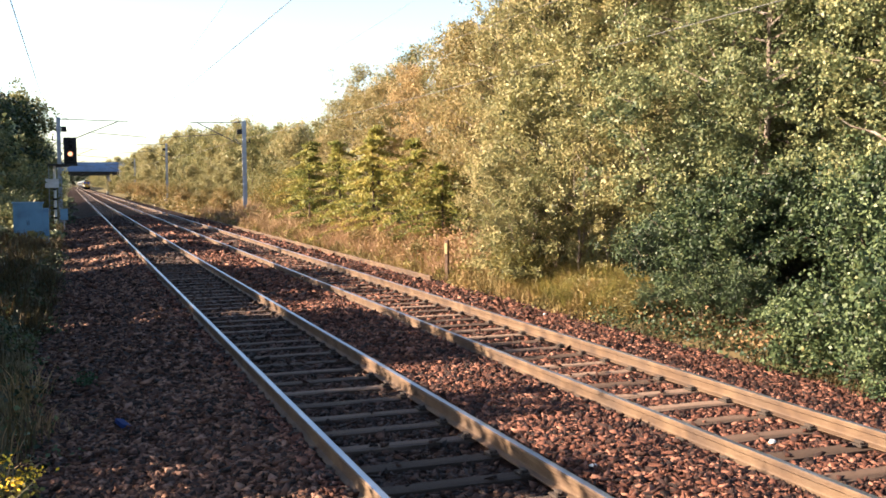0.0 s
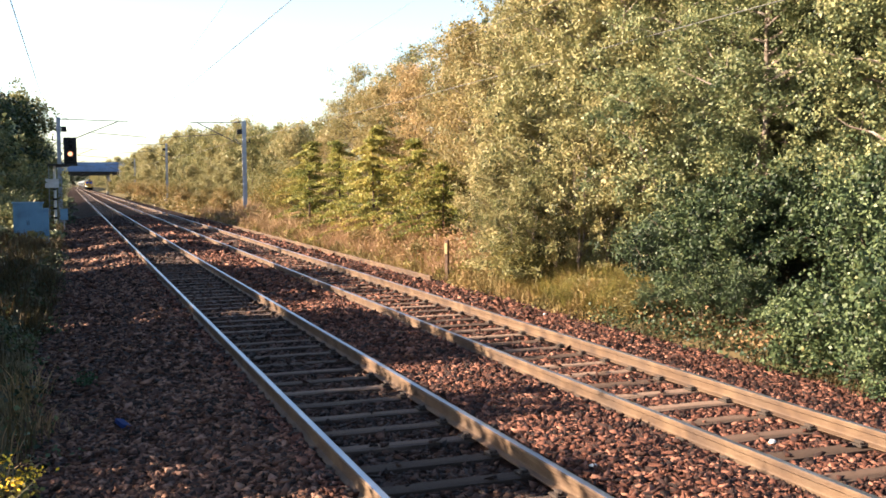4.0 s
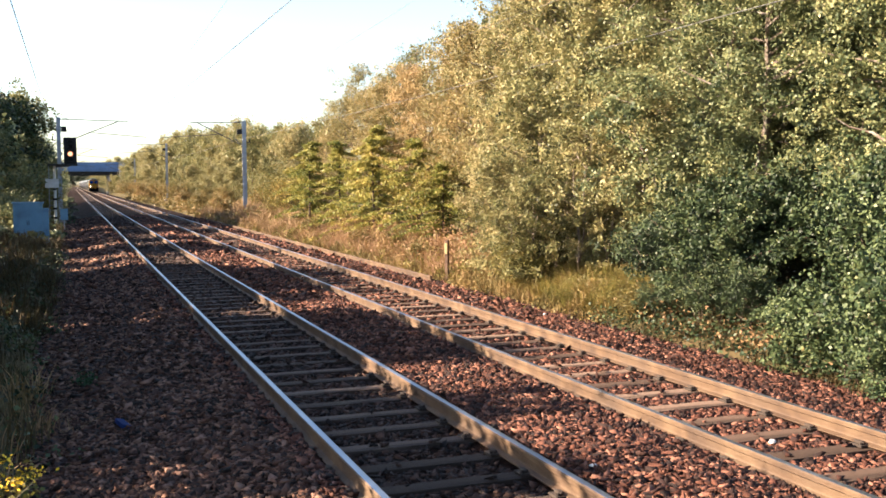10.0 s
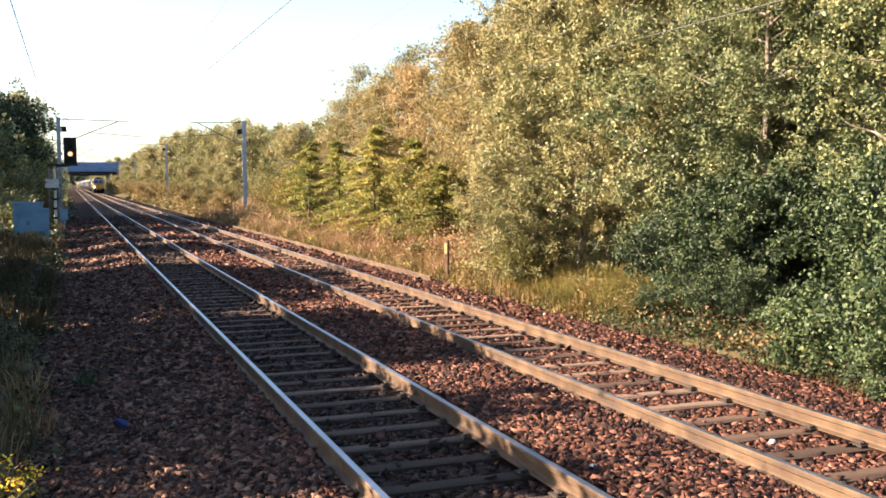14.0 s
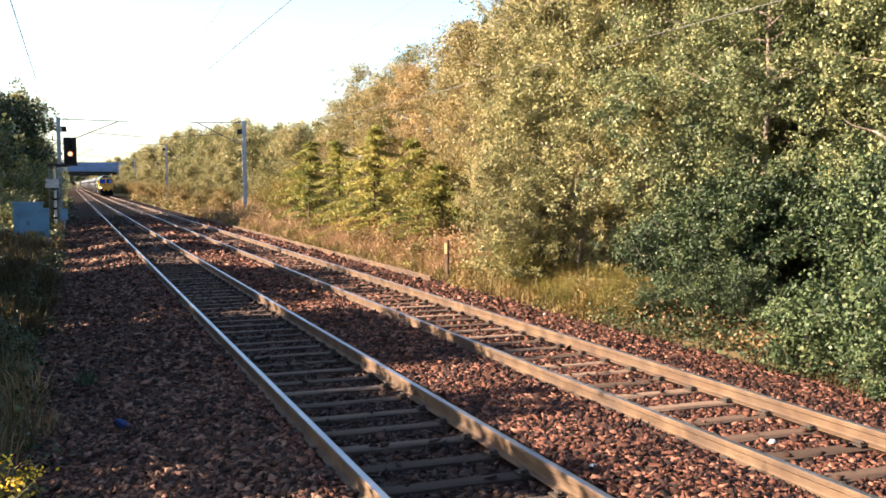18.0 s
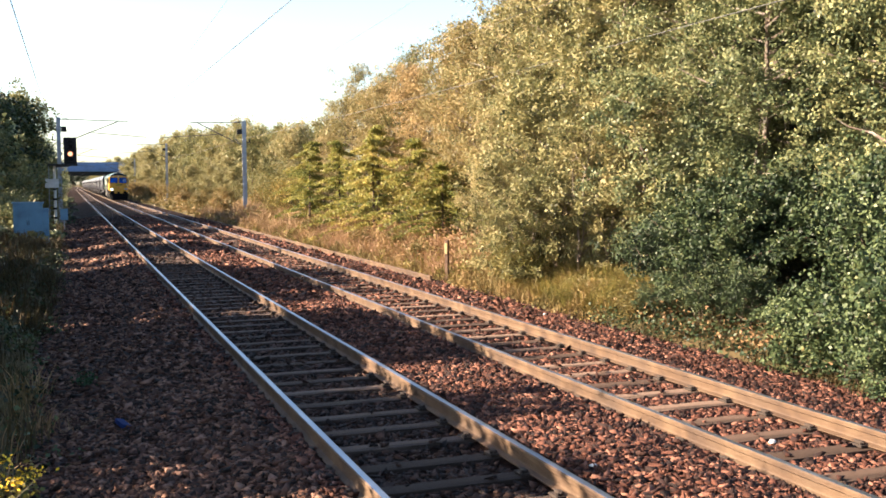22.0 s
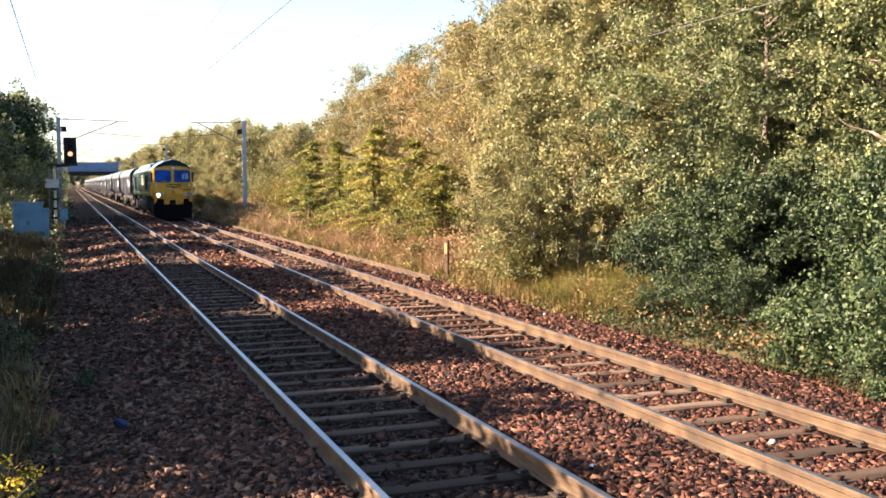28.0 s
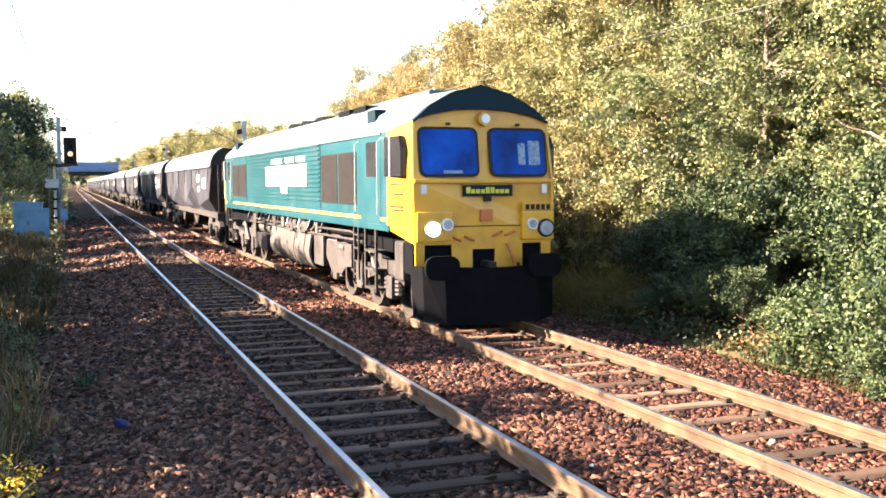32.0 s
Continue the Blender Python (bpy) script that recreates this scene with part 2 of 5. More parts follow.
FAR_DROP = -0.035
TRACK_END = 790.0


def ground_height(x, y):
    """The lie of the land across the line."""
    line = np.interp(x, [-2000, -60, -14, -7, -4.5, -3.4, -2.7, -2.2, 6.2, 7.0, 8.0, 10, 14, 30, 80, 2000], [0.5, 0.8, 0.7, 0.35, 0.0, -0.2, -0.38, -0.55, -0.6, -0.52, -0.3, 0.15, 0.6, 0.9, 0.8, 0.5])
    return line


def ballast_height(x, y):
    base = np.interp(x, [-2.7, -1.75, -0.95, -0.45, -0.1, 0.12, 1.38, 1.62, 2.0, 2.45, 2.9, 3.22, 3.46, 4.7, 4.95, 5.35, 6.0, 7.5], [-0.4, -0.38, -0.25, -0.145, -0.145, -0.216, -0.216, -0.15, -0.14, -0.115, -0.145, -0.18, -0.242, -0.242, -0.17, -0.185, -0.34, -0.46])
    lumps = 0.045 * np.sin(1.1 * y + 1.7 * np.sin(0.37 * y)) * np.exp(-((x - 2.45) / 0.45) ** 2)
    return base + lumps


def sheet(name, xs, ys, height, mat):
    gx, gy = np.meshgrid(xs, ys)
    verts = np.stack([gx.ravel(), gy.ravel(), height(gx, gy).ravel()], -1)
    w = len(xs)
    i = (np.arange(len(ys) - 1)[:, None] * w + np.arange(w - 1)[None, :]).ravel()
    ob = raw(name, verts, np.stack([i, i + 1, i + w + 1, i + w], -1), mat)
    ob.data.shade_smooth()
    return ob


side = [8, 9, 10, 12, 14, 18, 24, 30, 45, 80, 160, 400, 1000, 2500]
ground_xs = np.array([-v for v in side[::-1]] + [-7, -6, -5.2, -4.5, -3.8, -3.2, -2.7, -2.2, -1.6, 0, 2.4, 5, 6.2, 6.5, 6.9, 7.4] + side, float)
ground_ys = np.concatenate([[-2500, -800, -200, -60, -20], np.arange(-10, 60, 1.5), np.arange(60, 200, 8), [200, 240, 300, 400, 600, 1000, 2000, 3500]])
ground = sheet("ground", ground_xs, ground_ys, lambda x, y: ground_height(x, y) + np.where((x < -2.3) | (x > 7), 0.06, 0.0) * np.sin(x * 2.1 + y * 1.3) * np.sin(y * 0.7 - x), SOIL)
tagged(ground, "brown soil and grass bank along the railway", "ground", kind="structure")
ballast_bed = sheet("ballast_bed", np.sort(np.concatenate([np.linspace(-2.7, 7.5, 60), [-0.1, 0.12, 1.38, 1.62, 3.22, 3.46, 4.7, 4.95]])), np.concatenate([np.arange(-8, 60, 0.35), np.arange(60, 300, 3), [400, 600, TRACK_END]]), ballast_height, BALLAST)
tagged(ballast_bed, "bed of reddish brown crushed stone, darkened for shade between the stones", "ballast", kind="structure")

SLEEPER_1, SLEEPER_2, GAP_1, GAP_2 = 7.354, 6.476, 0.6459, 0.6765    # a sleeper's y and the spacing, near and far track


def stones(name, count_per_m2, y0, y1, size, seed, label, zone="side"):
    """Loose ballast stones, jittered blocks that lie on the bed and leave the sleepers' tops free."""
    rng = np.random.RandomState(seed)
    n = int((y1 - y0) * 10 * count_per_m2)
    x, y = rng.uniform(-2.65, 7.35, n), rng.uniform(y0, y1, n)

    def over(mid, first, gap, half):
        beside = np.abs(((y - first - 0.1 + gap / 2) % gap) - gap / 2) < half
        return (np.abs(x - mid) < 0.71) & beside
    near, far = over(NEAR_MID, SLEEPER_1, GAP_1, 0.08), over(FAR_MID, SLEEPER_2, GAP_2, 0.11)
    on_top = np.where(near, -0.165, np.where(far, -0.165 + FAR_DROP, -9.0))
    keep = ~(near | far) | (rng.rand(n) < 0.015)
    for rail in (0, GAUGE, FAR_RAIL, FAR_RAIL + GAUGE):
        keep &= np.abs(x - rail) > 0.1
    if size > 0.06:
        keep &= (np.abs(x - FAR_MID) > 0.7) | (rng.rand(n) < 0.4)
    between = np.abs(x - NEAR_MID) < 0.7
    keep &= {"crib": between, "cess": ~between & (x < -0.3), "side": ~between & (x >= -0.3)}[zone]
    x, y, on_top = x[keep], y[keep], on_top[keep]
    n = len(x)
    dims = size * (rng.uniform(0.5, 1.0, (n, 1)) + 0.5 * rng.rand(n, 1) ** 3) * rng.uniform(0.65, 1.3, (n, 3)) * np.array([1.4, 1.1, 0.37])
    corners = np.array([[0.62, 0, -0.5], [-0.35, 0.55, -0.5], [-0.35, -0.55, -0.5], [0.62, 0, 0.5], [-0.35, 0.55, 0.5], [-0.35, -0.55, 0.5]])
    local = (corners[None] + rng.uniform(-0.26, 0.26, (n, 6, 3))) * dims[:, None]
    a, b = rng.uniform(0, 2 * np.pi, n), rng.normal(0, 0.38, n)
    c = rng.normal(0, 0.36, n)
    ca, sa, cb, sb, cc, sc = np.cos(a), np.sin(a), np.cos(b), np.sin(b), np.cos(c), np.sin(c)
    turn = np.stack([ca * cb, ca * sb * sc - sa * cc, ca * sb * cc + sa * sc, sa * cb, sa * sb * sc + ca * cc, sa * sb * cc - ca * sc, -sb, cb * sc, cb * cc], -1).reshape(n, 3, 3)
    z = np.maximum(ballast_height(x, y), on_top) + dims[:, 2] * rng.uniform(-0.1, 0.6, n)
    verts = np.einsum("nij,nkj->nki", turn, local) + np.stack([x, y, z], -1)[:, None]
    sides = np.array([[3, 4, 5], [2, 1, 0], [0, 1, 4], [0, 4, 3], [1, 2, 5], [1, 5, 4], [2, 0, 3], [2, 3, 5]])
    ob = raw(name, verts.reshape(-1, 3), (np.arange(n)[:, None, None] * 6 + sides[None]).reshape(-1, 3), {"crib": CRIB_STONE, "cess": GREYER_STONE, "side": STONE}[zone])
    return tagged(ob, label, "ballast", kind="stuff")


stones("ballast_stones", 760, 5.0, 13, 0.056, 5, "loose reddish brown angular ballast stones between the rails")
stones("ballast_stones", 400, 13, 20, 0.068, 8, "loose reddish brown angular ballast stones between the rails")
stones("ballast_stones", 230, 20, 34, 0.09, 6, "loose reddish brown angular ballast stones beside the tracks")
stones("ballast_stones", 50, 34, 78, 0.13, 7, "reddish brown ballast stones along the receding tracks")
stones("shoulder_stones", 760, 5.0, 13, 0.056, 25, "brown grey ballast stones beside the near track", "cess")
stones("shoulder_stones", 340, 13, 20, 0.074, 28, "brown grey ballast stones beside the near track", "cess")
stones("shoulder_stones", 200, 20, 34, 0.09, 26, "brown grey ballast stones beside the near track", "cess")
stones("shoulder_stones", 50, 34, 78, 0.13, 27, "brown grey ballast stones beside the near track", "cess")
# near track only, with shade painted into the stone colour
stones("crib_stones", 460, 5.0, 13, 0.06, 15, "ballast stones between the sleepers, coloured dark for shade", "crib")
stones("crib_stones", 230, 13, 30, 0.08, 16, "ballast stones between the sleepers, coloured dark for shade", "crib")
stones("crib_stones", 60, 30, 78, 0.12, 17, "ballast stones between the sleepers, coloured dark for shade", "crib")


# ---- tracks ----
def rail_outline():
    half = [(0.07, -0.159), (0.07, -0.15), (0.02, -0.135), (0.016, -0.12), (0.02, -0.06), (0.034, -0.048), (0.036, -0.012), (0.028, -0.002), (0.018, 0.0)]
    return half + [(-x, z) for x, z in half[::-1]]


def sleeper_mesh(half, mat):
    bm = box(bmesh.new(), -1.3, 1.3, -half, half, -0.13, 0.0, 0.012)
    me = bpy.data.meshes.new("sleeper")
    bm.to_mesh(me), bm.free()
    me.materials.append(mat)
    return me


def chair_mesh():
    bm = box(bmesh.new(), -0.15, 0.15, -0.075, 0.075, 0.0, 0.022, 0.006)
    for s in (-1, 1):
        box(bm, s * 0.07, s * 0.115, -0.04, 0.04, 0.02, 0.05, 0.01)
        rod(bm, (s * 0.1, -0.06, 0.035), (s * 0.1, 0.06, 0.04), 0.013, sides=6)
        rod(bm, (s * 0.13, -0.045, 0.02), (s * 0.13, -0.045, 0.045), 0.014, sides=6)
    me = bpy.data.meshes.new("rail_chair")
    bm.to_mesh(me), bm.free()
    me.materials.append(CHAIR)
    return me


def track(first, gap, left, drop, label, half=0.125, mat=TIMBER):
    line = thing("railway_track", pose(left, 0, drop), label, "railway track", "railway tracks", "structure")
    for x in (0, GAUGE):
        bm = prism(bmesh.new(), [(x + u, v) for u, v in rail_outline()], -6, TRACK_END)
        for f in bm.faces:
            f.material_index = 1 if f.normal.z > 0.5 and f.calc_center_median().z > -0.006 else 0
        part("rail", bm, [RUST, POLISHED], line, "rusty steel rail with a worn bright top")
    sleeper, chair = sleeper_mesh(half, mat), chair_mesh()
    rng = random.Random(first)
    start = first - 20 * gap
    for i in range(242):
        y = start + i * gap
        ob = new("sleeper", sleeper)
        ob.parent = line
        ob.matrix_basis = pose(GAUGE / 2 + rng.uniform(-0.02, 0.02), y + 0.1 + rng.uniform(-0.015, 0.015), -0.17 - rng.uniform(0, 0.012), 0, 0, rng.uniform(-0.7, 0.7))
        if i < 87:
            for x in (0, GAUGE):
                ob = new("rail_chair", chair)
                ob.parent = line
                ob.matrix_basis = pose(x, y + 0.1, -0.168)
    far = bmesh.new()
    for i in range(242, int((400 - start) / gap)):
        box(far, -0.55, 2.05, start + i * gap - 0.025, start + i * gap + 0.225, -0.3, -0.175)
    tagged(part("sleepers", far, mat, line), kind="stuff")


track(SLEEPER_1, GAP_1, 0.0, 0.0, "near railway track, bright worn rails on weathered sleepers", 0.1, SHADE_TIMBER)
track(SLEEPER_2, GAP_2, FAR_RAIL, FAR_DROP, "far railway track, brown rails on weathered sleepers")


# ---- plants ----
def leaves(centres, spread, count, size, rng, flat=0.5, plain=False):
    """Corners and faces of folded leaves strewn round the centres."""
    pick = centres[rng.randint(0, len(centres), count)]
    mid = pick + rng.normal(0, 1, (count, 3)) * np.asarray(spread)
    along = rng.normal(0, 1, (count, 3))
    along[:, 2] = along[:, 2] * flat - 0.35
    along /= np.linalg.norm(along, axis=1)[:, None]
    across = np.cross(along, rng.normal(0, 1, (count, 3)) + np.array([0, 0, 0.8]))
    across /= np.linalg.norm(across, axis=1)[:, None] + 1e-6
    up = np.cross(across, along)
    s = (size * rng.uniform(0.6, 1.3, count))[:, None]
    tip, root = mid + along * s * 0.6, mid - along * s * 0.5
    one, two = mid + across * s * 0.38 + up * s * 0.1, mid - across * s * 0.38 + up * s * 0.1
    if plain:
        return np.stack([one, tip, two - along * s * 0.3], 1).reshape(-1, 3), np.arange(count * 3).reshape(-1, 3)
    verts = np.stack([root, one, tip, two], 1).reshape(-1, 3)
    base = np.arange(count)[:, None] * 4
    return verts, np.concatenate([base + np.array([[0, 1, 2]]), base + np.array([[0, 2, 3]])])


def sprays(twigs, count, size, rng, length, thick, drop, broad=False):
    """Corners and faces of leaves strung along drooping strands that hang round every twig; the leaves of a strand lie much alike."""
    k = 5
    strands = rng.normal(0, 1, (len(twigs) * k, 3)) * np.array([1, 1, 0.5]) - np.array([0, 0, drop])
    strands *= (length * rng.uniform(0.4, 1.2, len(strands)) / np.linalg.norm(strands, axis=1))[:, None]
    facing = rng.normal(0, 1, (len(strands), 3)) + np.array([0, 0, 0.5])
    facing /= np.linalg.norm(facing, axis=1)[:, None]
    own = rng.randint(0, len(strands), count)
    mid = twigs[own // k] + strands[own] * rng.rand(count, 1) + rng.normal(0, thick, (count, 3))
    normal = facing[own] + rng.normal(0, 0.55, (count, 3))
    normal /= np.linalg.norm(normal, axis=1)[:, None]
    along = np.cross(normal, rng.normal(0, 1, (count, 3)))
    along /= np.linalg.norm(along, axis=1)[:, None] + 1e-6
    across = np.cross(normal, along)
    s = (size * rng.uniform(0.6, 1.3, count))[:, None]
    if broad:
        verts = np.stack([mid + across * s * 0.4, mid + along * s * 0.62, mid - across * s * 0.4, mid - along * s * 0.5], 1)
        return verts.reshape(-1, 3), np.arange(count * 4).reshape(-1, 4)
    verts = np.stack([mid + across * s * 0.42 - along * s * 0.25, mid + along * s * 0.65, mid - across * s * 0.42 - along * s * 0.25], 1)
    return verts.reshape(-1, 3), np.arange(count * 3).reshape(-1, 3)


def tree(name, height, radius, clear, count, size, leaf, bark, label, seed, stems=1, spread=0.3, droop=0.0, limbs=16, group="trees beside the line", plain=False, split=False, hang=0.8, strand=0.0, drop=0.6, broad=False):
    """A tapered trunk with limbs and twigs, and a crown of single leaves round the twigs."""
    rng = np.random.RandomState(seed)
    ob = thing(name, Matrix(), label, "tree" if height > 3.5 else "shrub", group)
    wood = bmesh.new()
    twigs = []
    for s in range(stems):
        lean = rng.normal(0, 0.05 if stems == 1 else 0.22, 2)
        foot = rng.normal(0, 0.05 if stems == 1 else 0.25, 2) if stems > 1 else np.zeros(2)
        top = height * (1.0 if s == 0 else rng.uniform(0.7, 0.95))
        steps = 7
        stem = [np.array([foot[0] + lean[0] * top * k / steps + rng.normal(0, 0.05) * (k > 0), foot[1] + lean[1] * top * k / steps + rng.normal(0, 0.05) * (k > 0), top * k / steps - (0.15 if k == 0 else 0)]) for k in range(steps + 1)]
        thick = (0.008 * height + 0.015) / stems ** 0.6
        tube(wood, stem, [thick * (1.05 - k / steps) for k in range(steps + 1)], 7)
        if split:
            part("trunk", wood, bark, ob)
            wood = bmesh.new()
        for k in range(max(4, limbs // stems)):
            f = clear + (1 - clear) * ((k + rng.rand()) / max(4, limbs // stems)) ** 0.9
            at = min(int(f * steps), steps - 1)
            root = stem[at] + (stem[at + 1] - stem[at]) * (f * steps - at)
            a = rng.uniform(0, 2 * np.pi)
            reach = radius * rng.uniform(0.55, 1.1) * (0.35 + 0.9 * np.sin(np.pi * min(1, 0.12 + (f - clear) / (1.04 - clear) * 0.88)))
            way = np.array([np.cos(a), np.sin(a), rng.uniform(0.15, 0.8) - droop])
            path = [root + way * reach * q + np.array([0, 0, -0.35 * droop * reach * q * q]) + rng.normal(0, 0.04, 3) for q in (0, 0.35, 0.7, 1.0)]
            r = thick * 0.4 * (1.1 - f)
            tube(wood, path, [r + 0.008, r * 0.7 + 0.006, r * 0.4 + 0.004, 0.003], 4)
            if split:
                part("branch", wood, bark, ob)
                wood = bmesh.new()
            for q in np.linspace(0.3, 1.05, 6):
                j = min(int(q * 3), 2)
                twigs.append(path[j] + (path[j + 1] - path[j]) * (q * 3 - j) + rng.normal(0, 0.16 * radius, 3) * np.array([1, 1, 0.7]))
        twigs.append(stem[-1]), twigs.append(stem[-2])
    if not split:
        part("trunk", wood, bark, ob)
    if strand:
        verts, faces = sprays(np.array(twigs), count, size, rng, strand, spread, drop, broad)
    else:
        verts, faces = leaves(np.array(twigs), (spread, spread, spread * hang), count, size, rng, plain=plain)
    low = verts[:, 2].reshape(count, -1).min(1) > 0.02
    raw("crown", verts, faces[low if plain else np.concatenate([low, low])], leaf, ob)
    return ob


def plant(ob, spots, seed):
    """Sets copies of a plant on the ground; a spot is x, y, size and a turn is drawn. Returns them all."""
    rng = random.Random(seed)
    made_all = []
    for i, (x, y, s) in enumerate(spots):
        m = Matrix.LocRotScale((x, y, float(ground_height(x, y)) - 0.03), Euler((0, 0, rng.uniform(0, 6.28))), (s, s, s * rng.uniform(0.93, 1.07)))
        if i == 0:
            ob.matrix_world = m
        else:
            made = copy_thing(ob, m)
            made.scale = m.to_scale()
        made_all.append(ob if i == 0 else made)
    return made_all


swaying = []
birch = tree("birch_tree", 8.8, 1.6, 0.12, 48000, 0.067, BIRCH_LEAF, BARK, "slender birch with yellowing green autumn leaves", 11, spread=0.08, limbs=58, plain=True, strand=0.6, drop=1.0)
swaying += plant(birch, [(11.1, 29.0, 0.93), (10.9, 26.2, 1.0), (11.2, 24.4, 1.02), (11.0, 21.9, 1.0), (12.9, 31.0, 1.0), (12.9, 27.8, 1.1), (13.2, 24.6, 1.1)], 1)
green_birch = tree("birch_tree", 8.8, 1.6, 0.08, 52000, 0.063, GREEN_LEAF, BARK, "leafy birch still mostly green on the bank", 12, spread=0.08, limbs=56, plain=True, strand=0.58, drop=0.9)
swaying += plant(green_birch, [(11.0, 19.8, 1.0), (10.9, 17.9, 1.02), (10.9, 16.5, 0.98), (12.2, 17.6, 1.05), (11.3, 13.3, 1.0), (11.6, 11.3, 1.05), (13.4, 23.0, 1.1), (13.2, 20.7, 1.12), (13.4, 18.9, 1.1), (13.4, 15.6, 1.15), (13.2, 13.0, 1.1)], 2)
bronze = tree("birch_tree", 8.3, 1.7, 0.1, 24000, 0.09, BRONZE_LEAF, BARK, "birch turning bronze and yellow on the bank", 13, spread=0.1, limbs=56, plain=True, strand=0.75, drop=0.1)
swaying += plant(bronze, [(11.6, 32.6, 0.87), (12.2, 35.4, 0.85), (12.9, 39.0, 0.83), (12.6, 42.4, 0.8), (12.4, 45.8, 0.8), (12.6, 49.5, 0.79), (12.2, 53.6, 0.78), (14.4, 37, 0.86), (14.6, 43, 0.84), (14.2, 48.5, 0.82), (11.7, 57.0, 0.58), (12.6, 60.5, 0.55)], 3)
sparse = tree("birch_tree", 8.9, 1.5, 0.3, 9000, 0.095, OLIVE_LEAF, BROWN_BARK, "thin-crowned birch with few remaining grey green leaves", 33, spread=0.09, limbs=44, plain=True, strand=0.5, drop=-0.3)
swaying += plant(sparse, [(11.8, 52.0, 0.85), (12.3, 47.6, 0.86), (13.0, 44.2, 0.88), (12.2, 36.6, 0.88)], 18)
hazel = tree("shrub", 1.9, 0.95, 0.3, 12500, 0.056, DEEP_LEAF, BROWN_BARK, "dense dark green shrub arching over the bank", 14, stems=5, spread=0.05, limbs=34, group="shrubs on the bank", plain=True, strand=0.3, drop=0.15, broad=True)
plant(hazel, [(8.7, 16.6, 0.82), (9.1, 15.7, 0.95), (9.0, 14.7, 0.92), (8.6, 15.0, 0.75), (9.7, 15.3, 1.05), (9.9, 16.6, 1.05), (10.9, 14.6, 1.2), (10.1, 12.1, 1.1), (9.9, 11.2, 1.1), (10.6, 12.6, 1.2), (8.15, 14.5, 0.5), (8.2, 13.5, 0.5), (8.05, 15.6, 0.42)], 4)
sallow = tree("shrub", 1.0, 0.62, 0.02, 8000, 0.055, SHRUB_LEAF, BROWN_BARK, "glossy green sallow bush at the ballast edge", 24, stems=6, spread=0.05, limbs=32, group="shrubs on the bank", plain=True, strand=0.22, drop=0.2, broad=True)
plant(sallow, [(7.75, 10.9, 0.95), (7.6, 10.2, 0.9), (7.4, 9.6, 0.75), (8.0, 11.8, 0.8), (8.2, 11.0, 1.0), (8.0, 9.2, 1.3), (8.3, 12.6, 0.55)], 9)
tall_sallow = tree("shrub", 2.1, 0.85, 0.04, 12000, 0.057, SHRUB_LEAF, BROWN_BARK, "tall glossy green sallow bush under the birches", 27, stems=5, spread=0.05, limbs=36, group="shrubs on the bank", plain=True, strand=0.28, drop=0.2, broad=True)
plant(tall_sallow, [(8.7, 10.7, 0.85), (9.0, 9.8, 1.0), (9.3, 11.3, 0.95), (8.4, 9.9, 0.7)], 19)
young_birch = tree("young_birch", 4.6, 1.15, 0.02, 21000, 0.07, BIRCH_LEAF, BARK, "young birch with leaves down to the ground", 25, stems=3, spread=0.06, limbs=44, split=True, plain=True, strand=0.4, drop=0.7)
swaying += plant(young_birch, [(8.9, 20.8, 0.9), (9.9, 19.4, 1.0), (9.5, 22.4, 1.05), (10.3, 20.6, 1.25), (10.4, 24.4, 1.1), (9.9, 26.6, 0.85), (8.35, 21.4, 0.66), (8.3, 22.6, 0.72), (8.4, 23.8, 0.72), (9.0, 22.0, 0.55), (9.4, 20.2, 0.52), (9.2, 23.5, 0.6)], 10)
green_sapling = tree("young_birch", 4.6, 1.15, 0.02, 21000, 0.07, GREEN_LEAF, BARK, "young birch still green down to the ground", 26, stems=3, spread=0.06, limbs=44, split=True, plain=True, strand=0.4, drop=0.7)
swaying += plant(green_sapling, [(10.3, 17.2, 1.05), (10.3, 18.4, 1.0), (11.2, 15.6, 1.0), (12.3, 14.2, 1.15), (11.0, 12.2, 0.95)], 15)
willow = tree("shrub", 2.6, 1.2, 0.02, 7500, 0.09, FERN_LEAF, BROWN_BARK, "bushy yellow green shrub at the edge of the wood", 15, stems=5, spread=0.22, limbs=30, group="shrubs on the bank")
plant(willow, [(10.6, 33.0, 1.0), (8.0, 21.5, 0.42), (8.0, 17.2, 0.24), (7.8, 18.8, 0.22), (-3.95, 69, 1.05), (10.4, 60, 1.0), (11.0, 64, 1.1)], 5)
far_tree = tree("broadleaf_tree", 7.5, 2.5, 0.05, 8000, 0.21, OLIVE_LEAF, BROWN_BARK, "rounded yellow green tree by the line", 16, spread=0.2, limbs=28, plain=True, strand=0.9, drop=0.2)
